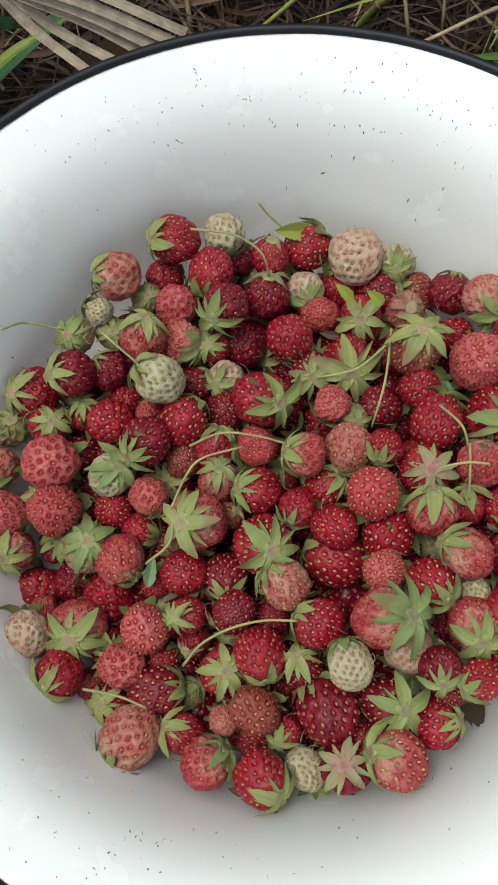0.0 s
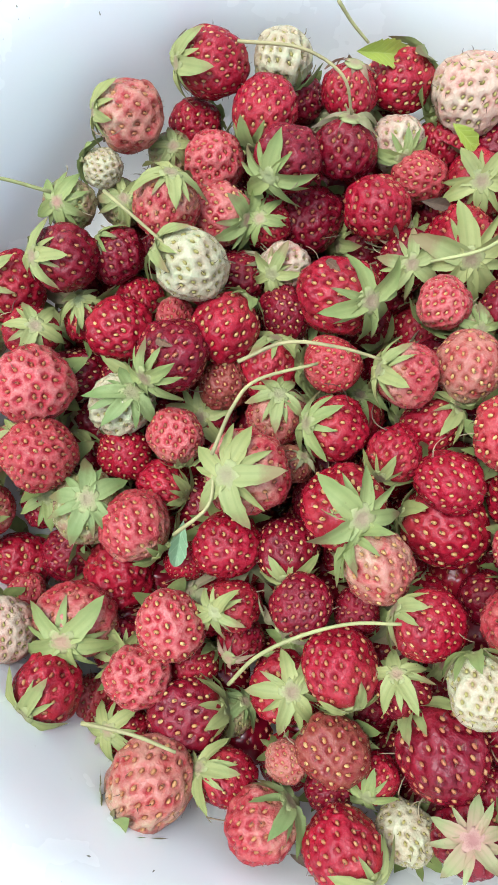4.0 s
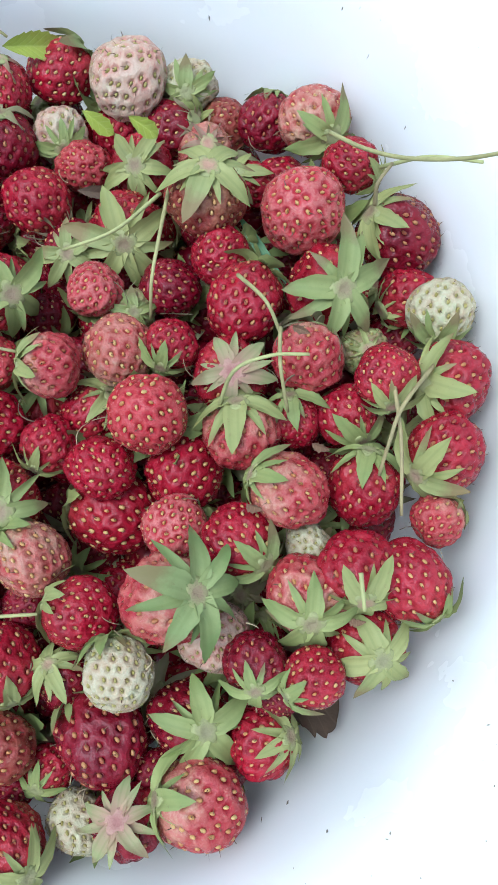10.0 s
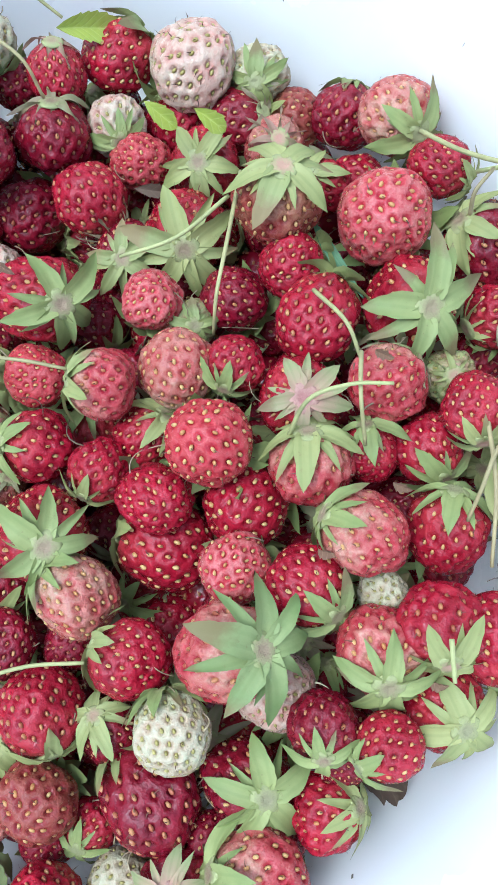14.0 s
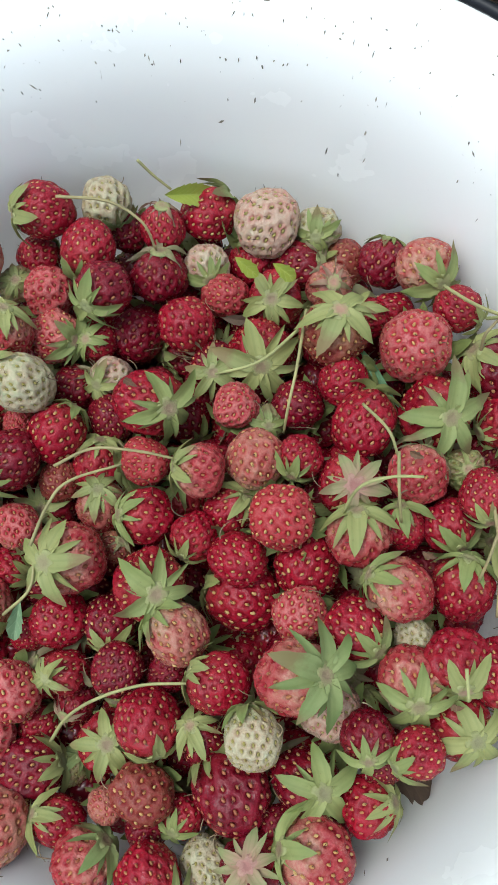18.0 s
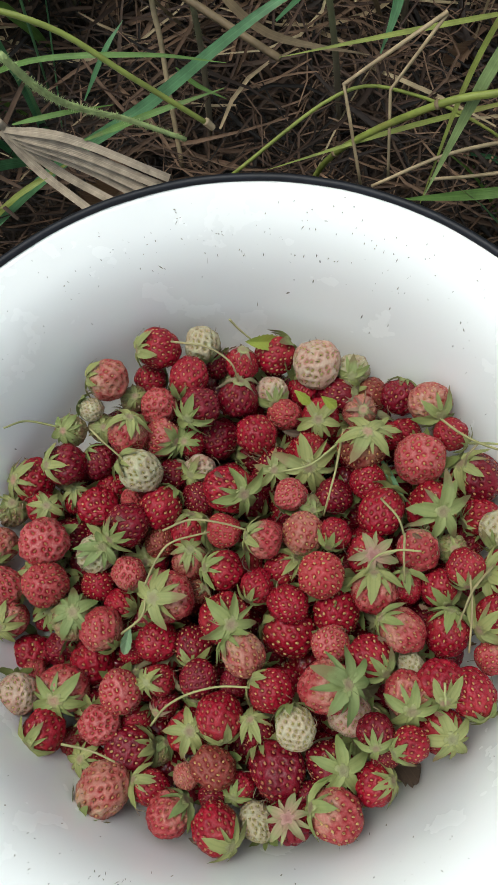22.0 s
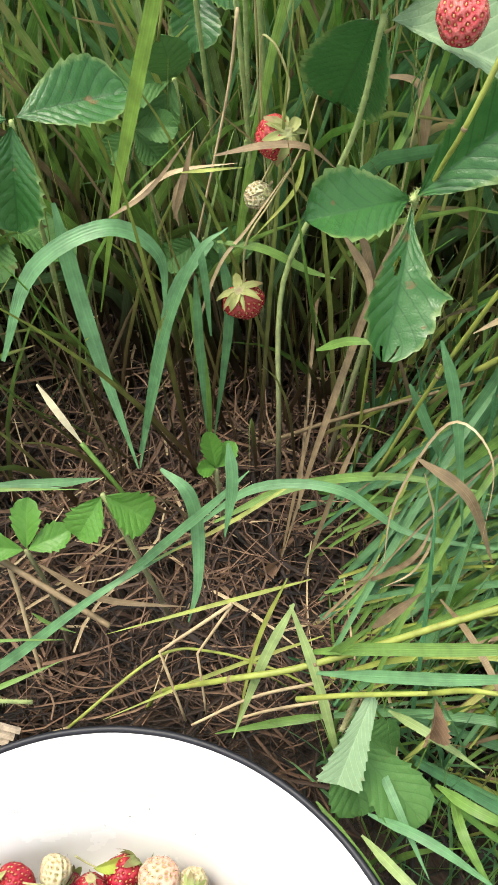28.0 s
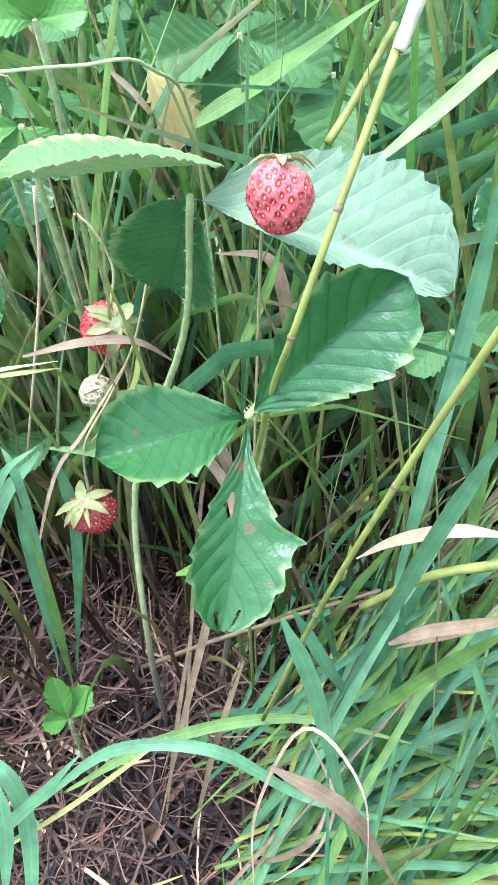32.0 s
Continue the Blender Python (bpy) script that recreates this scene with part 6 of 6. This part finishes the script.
def make_wisps():
    """Fine dry fibres and hairs caught between the berries."""
    rng = random.Random(31)
    verts, faces = [], []
    for x, y, z in heap:
        if math.hypot(x, y) > 118 or z < 36:
            continue
        for _ in range(rng.choice((0, 1, 1, 2))):
            a, reach = rng.uniform(0, 6.28), rng.uniform(6.5, 9.5)
            p = np.array((x + reach * math.cos(a), y + reach * math.sin(a), z + rng.uniform(1, 5)))
            b, length = rng.uniform(0, 6.28), rng.uniform(3, 9)
            d = np.array((math.cos(b), math.sin(b), rng.uniform(-0.4, 0.4)))
            bow = np.array((-math.sin(b), math.cos(b), rng.uniform(0, 0.8))) * rng.uniform(-0.35, 0.35)
            pts = np.array([p + d * length * s + bow * length * (1 - 4 * s * s) for s in np.linspace(-0.5, 0.5, 6)]) / 1000
            v, f = tube(pts, rng.uniform(0.00012, 0.00026), 0.0001, 4)
            k = len(verts)
            verts += v
            faces += [tuple(k + i for i in q) for q in f]
    tagged(mesh_object("dry_fibres", verts, faces, WISP), "fine dry brown fibres caught between the berries", "chaff", kind="stuff")


make_wisps()


# ---- litter and meadow grass ----
def scatter_strands(name, count, seed, area, length, width, heights, material, label, tilt=0.25, clear=0.162, bow=0.2):
    """Dry strands lying criss-cross on the ground."""
    rng = np.random.default_rng(seed)
    verts, faces = [], []
    made = 0
    while made < count:
        x, y = rng.uniform(area[0], area[1]), rng.uniform(area[2], area[3])
        L, th = rng.uniform(*length), rng.uniform(0, 2 * math.pi)
        lean = rng.normal(0, tilt)
        z = float(ground_height(x, y)) + rng.uniform(*heights)
        d = np.array((math.cos(th) * math.cos(lean), math.sin(th) * math.cos(lean), math.sin(lean)))
        s = np.linspace(-0.5, 0.5, 5)[:, None]
        bend = np.array((-math.sin(th), math.cos(th), rng.uniform(-0.6, 0.6))) * rng.normal(0, bow)
        pts = np.array((x, y, z)) + d * L * s + bend * L * (s * s * 4 - 1) * 0.5
        if np.hypot(pts[:, 0], pts[:, 1]).min() < clear:
            continue
        pts[:, 2] = np.maximum(pts[:, 2], ground_height(pts[:, 0], pts[:, 1]) + 0.001)
        v, f = strip(pts, rng.uniform(*width), 0.5, 0.3)
        k = len(verts)
        verts += v
        faces += [tuple(k + i for i in q) for q in f]
        made += 1
    tagged(mesh_object(name, verts, faces, material, uvs=blade_uvs(len(verts) // 15, 5)), label, "litter", kind="stuff")


# shade-dark strands below, lit-coloured ones on top and farther from the bowl
scatter_strands("dry_litter", 11000, 1, (-0.45, 0.55, 0.10, 0.85), (0.02, 0.085), (0.0006, 0.0024), (0.0, 0.026), SHADED_THATCH, "brown tangled dry grass litter on the soil")
scatter_strands("dry_litter", 2600, 2, (-0.6, 0.6, -0.5, 0.2), (0.03, 0.11), (0.001, 0.003), (0.0, 0.03), SHADED_THATCH, "brown tangled dry grass litter round the bowl", clear=0.172)
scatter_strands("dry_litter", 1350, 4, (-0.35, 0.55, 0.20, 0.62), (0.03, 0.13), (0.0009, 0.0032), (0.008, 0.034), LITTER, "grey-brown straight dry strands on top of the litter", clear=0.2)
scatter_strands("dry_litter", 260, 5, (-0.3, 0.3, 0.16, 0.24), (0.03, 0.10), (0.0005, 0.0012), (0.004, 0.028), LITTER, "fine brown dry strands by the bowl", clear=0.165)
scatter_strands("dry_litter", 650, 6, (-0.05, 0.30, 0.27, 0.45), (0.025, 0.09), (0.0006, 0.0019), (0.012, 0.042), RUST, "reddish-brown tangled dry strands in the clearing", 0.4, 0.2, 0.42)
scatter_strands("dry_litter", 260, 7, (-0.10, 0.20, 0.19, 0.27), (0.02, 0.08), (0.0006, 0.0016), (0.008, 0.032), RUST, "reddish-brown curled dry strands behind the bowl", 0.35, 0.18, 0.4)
scatter_strands("straw_litter", 240, 3, (-0.35, 0.5, 0.15, 0.7), (0.04, 0.15), (0.0008, 0.0028), (0.012, 0.035), STRAW, "pale straw scattered over the brown litter", clear=0.17)


def scatter_grass(name, count, seed, area, height, width, material, label, keep=None, lean=0.5, droop=0.6, heading=None):
    """Standing grass leaves, rooted in the ground, each bending over."""
    rng = np.random.default_rng(seed)
    verts, faces = [], []
    made = tries = 0
    while made < count and tries < count * 20:
        tries += 1
        x, y = rng.uniform(area[0], area[1]), rng.uniform(area[2], area[3])
        if keep and not keep(x, y, rng):
            continue
        H = rng.uniform(*height)
        th = rng.uniform(0, 2 * math.pi) if heading is None else rng.normal(*heading)
        le, dr = abs(rng.normal(0, lean)), abs(rng.normal(0, droop))
        s = np.linspace(0, 1, 7)
        ang = np.clip(le + dr * s ** 1.5 * 1.6, 0, 2.4)
        ds = H / 6
        out = np.concatenate([[0], np.cumsum(np.sin(ang[:-1]) * ds)])
        up = np.concatenate([[0], np.cumsum(np.cos(ang[:-1]) * ds)])
        wob = rng.normal(0, 0.03) * H * s * s
        pts = np.stack([x + math.cos(th) * out - math.sin(th) * wob, y + math.sin(th) * out + math.cos(th) * wob, float(ground_height(x, y)) + up], 1)
        pts[:, 2] = np.maximum(pts[:, 2], 0.006)
        if np.any((np.hypot(pts[:, 0], pts[:, 1]) < (0.165 if name == "rim_grass" else 0.175))):
            continue
        if np.any((np.hypot((pts[:, 0] - 0.06) / 0.15, (pts[:, 1] - 0.29) / 0.13) < 0.9) & (pts[:, 2] > 0.09)) and name != "sparse_grass":
            continue
        if np.any((np.abs(pts[:, 0] - 0.08) < 0.22) & (pts[:, 1] < 0.2) & (pts[:, 1] > -0.4) & (pts[:, 2] > 0.17)):
            continue
        v, f = strip(pts, rng.uniform(*width), 0.35, 0.05, (math.cos(th + 1.2), math.sin(th + 1.2) - 0.4, 0.5))
        k = len(verts)
        verts += v
        faces += [tuple(k + i for i in q) for q in f]
        made += 1
    tagged(mesh_object(name, verts, faces, material, uvs=blade_uvs(len(verts) // 21, 7)), label, "grass", kind="stuff")


def open_patch(x, y, rng):
    """Sparse in the trodden patch behind the bowl, dense round about."""
    d = math.hypot((x - 0.06) / 0.17, (y - 0.29) / 0.15)
    return d > 1.0 or rng.random() < 0.05


def far_stand(x, y, rng):
    return y > 0.42 + 0.25 * max(0, 0.1 - x) and math.hypot(x, y) > 0.3


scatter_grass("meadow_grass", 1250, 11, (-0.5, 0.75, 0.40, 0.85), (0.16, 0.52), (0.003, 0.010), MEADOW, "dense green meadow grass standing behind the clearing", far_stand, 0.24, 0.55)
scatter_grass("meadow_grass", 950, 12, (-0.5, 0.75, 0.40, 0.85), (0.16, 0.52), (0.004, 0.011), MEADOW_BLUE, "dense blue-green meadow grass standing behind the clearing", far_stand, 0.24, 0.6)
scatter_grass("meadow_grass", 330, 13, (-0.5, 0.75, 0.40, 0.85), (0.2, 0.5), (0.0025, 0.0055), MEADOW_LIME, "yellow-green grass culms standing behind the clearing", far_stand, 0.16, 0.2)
scatter_grass("meadow_grass", 420, 21, (-0.45, 0.75, 0.44, 1.0), (0.25, 0.55), (0.003, 0.007), PALEGREEN, "pale green grass standing in the tall meadow", far_stand, 0.12, 0.25)
scatter_grass("dry_grass", 480, 14, (-0.4, 0.75, 0.36, 0.8), (0.12, 0.4), (0.002, 0.005), CULM, "brown dry grass stalks among the green", far_stand, 0.35, 0.4)
scatter_grass("meadow_grass", 2600, 15, (-1.6, 2.0, 0.85, 2.4), (0.3, 0.6), (0.006, 0.014), MEADOW, "tall green meadow grass further off", lambda x, y, r: math.hypot((x - 0.2) / 1.9, (y - 0.85) / 1.6) < r.uniform(0.5, 1.0), 0.15, 0.4)
scatter_grass("meadow_grass", 1200, 16, (-1.4, 1.6, -1.1, 0.9), (0.08, 0.22), (0.003, 0.007), GRASS, "short green grass round the bowl", lambda x, y, r: open_patch(x, y, r) and math.hypot(x, y) > 0.26, 0.5, 0.8)
def round_about(x, y, rng):
    """The open meadow on every side, thinning out with distance."""
    d = math.hypot(x, y)
    return (0.85 if y < 0.3 else 1.1) < d and rng.random() < 1.6 / d - 0.35 and not (-1.4 < x < 1.8 and 0.85 < y < 2.4 and rng.random() < 0.7)


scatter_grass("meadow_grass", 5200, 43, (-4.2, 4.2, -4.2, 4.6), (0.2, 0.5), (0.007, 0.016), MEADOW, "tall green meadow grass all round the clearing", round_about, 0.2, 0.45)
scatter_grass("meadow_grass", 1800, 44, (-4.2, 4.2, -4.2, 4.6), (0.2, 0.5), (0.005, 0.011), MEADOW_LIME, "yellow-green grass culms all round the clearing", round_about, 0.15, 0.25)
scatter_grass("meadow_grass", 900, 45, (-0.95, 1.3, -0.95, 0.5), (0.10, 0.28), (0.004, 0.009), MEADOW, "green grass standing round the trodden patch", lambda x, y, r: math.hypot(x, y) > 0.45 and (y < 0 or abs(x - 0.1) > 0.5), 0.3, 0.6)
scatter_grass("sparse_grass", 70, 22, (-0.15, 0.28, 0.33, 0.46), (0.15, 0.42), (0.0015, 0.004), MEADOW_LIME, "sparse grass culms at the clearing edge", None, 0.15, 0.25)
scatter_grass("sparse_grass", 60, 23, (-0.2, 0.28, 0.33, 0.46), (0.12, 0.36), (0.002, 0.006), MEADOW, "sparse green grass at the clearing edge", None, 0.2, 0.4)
scatter_grass("sparse_grass", 60, 24, (-0.2, 0.30, 0.30, 0.46), (0.06, 0.25), (0.0012, 0.003), CULM, "dry brown stalks at the clearing edge", None, 0.3, 0.3)
scatter_grass("side_grass", 260, 17, (0.16, 0.55, 0.06, 0.42), (0.10, 0.26), (0.003, 0.008), GRASS, "green grass leaning over at the clearing's edge", lambda x, y, r: math.hypot(x, y) > 0.2, 0.7, 0.7, (0.2, 0.9))
scatter_grass("side_grass", 230, 18, (0.15, 0.5, 0.08, 0.45), (0.10, 0.28), (0.003, 0.008), BLUE, "blue-green grass leaning over at the clearing's edge", lambda x, y, r: math.hypot(x, y) > 0.2, 0.7, 0.6, (0.2, 0.9))
scatter_grass("side_grass", 90, 19, (0.12, 0.5, 0.08, 0.45), (0.08, 0.24), (0.002, 0.005), LIME, "yellow-green grass leaning over at the clearing's edge", lambda x, y, r: math.hypot(x, y) > 0.2, 0.8, 0.5, (0.3, 0.9))
scatter_grass("side_grass", 260, 20, (-0.55, -0.06, 0.15, 0.5), (0.10, 0.30), (0.003, 0.008), BLUE, "blue-green grass at the shaded edge of the clearing", lambda x, y, r: math.hypot(x, y) > 0.24 and open_patch(x, y, r), 0.4, 0.6)


def fan_grass(name, count, seed, material, label, width):
    """Blades pressed down beside the clearing, all combed to one side."""
    rng = np.random.default_rng(seed)
    verts, faces = [], []
    for _ in range(count):
        x, y = rng.uniform(0.13, 0.30), rng.uniform(0.13, 0.33)
        if math.hypot(x, y) < 0.21:
            continue
        th, L, rise = rng.normal(0.2, 0.45), rng.uniform(0.12, 0.34), abs(rng.normal(0.6, 0.3))
        s = np.linspace(0, 1, 7)
        z = 0.035 + rng.uniform(0.0, 0.05) + L * (rise * s - (rise * 0.55 + rng.uniform(-0.1, 0.35)) * s * s)
        pts = np.stack([x + math.cos(th) * L * s, y + math.sin(th) * L * s + rng.normal(0, 0.05) * s * s, np.maximum(z, 0.03)], 1)
        v, f = strip(pts, rng.uniform(*width), 0.3, 0.05, (0, -0.6, 0.8))
        k = len(verts)
        verts += v
        faces += [tuple(k + i for i in q) for q in f]
    tagged(mesh_object(name, verts, faces, material, uvs=blade_uvs(len(verts) // 21, 7)), label, "grass", kind="stuff")


scatter_grass("rim_grass", 260, 41, (0.12, 0.34, -0.02, 0.2), (0.05, 0.14), (0.0015, 0.004), GRASS, "green grass crowding against the bowl", lambda x, y, r: math.hypot(x, y) > 0.168, 0.6, 0.7, (0.8, 1.3))
scatter_grass("rim_grass", 200, 42, (0.12, 0.34, -0.02, 0.2), (0.05, 0.14), (0.0015, 0.004), BLUE, "blue-green grass crowding against the bowl", lambda x, y, r: math.hypot(x, y) > 0.168, 0.6, 0.7, (0.8, 1.3))
fan_grass("flattened_grass", 130, 31, GRASS, "green grass pressed flat to one side", (0.0015, 0.0042))
fan_grass("flattened_grass", 80, 32, BLUE, "blue-green grass pressed flat to one side", (0.0025, 0.0068))
fan_grass("flattened_grass", 60, 33, LIME, "yellow-green grass pressed flat to one side", (0.0014, 0.0042))
fan_grass("flattened_grass", 70, 34, CULM, "brown dry grass pressed flat to one side", (0.001, 0.004))
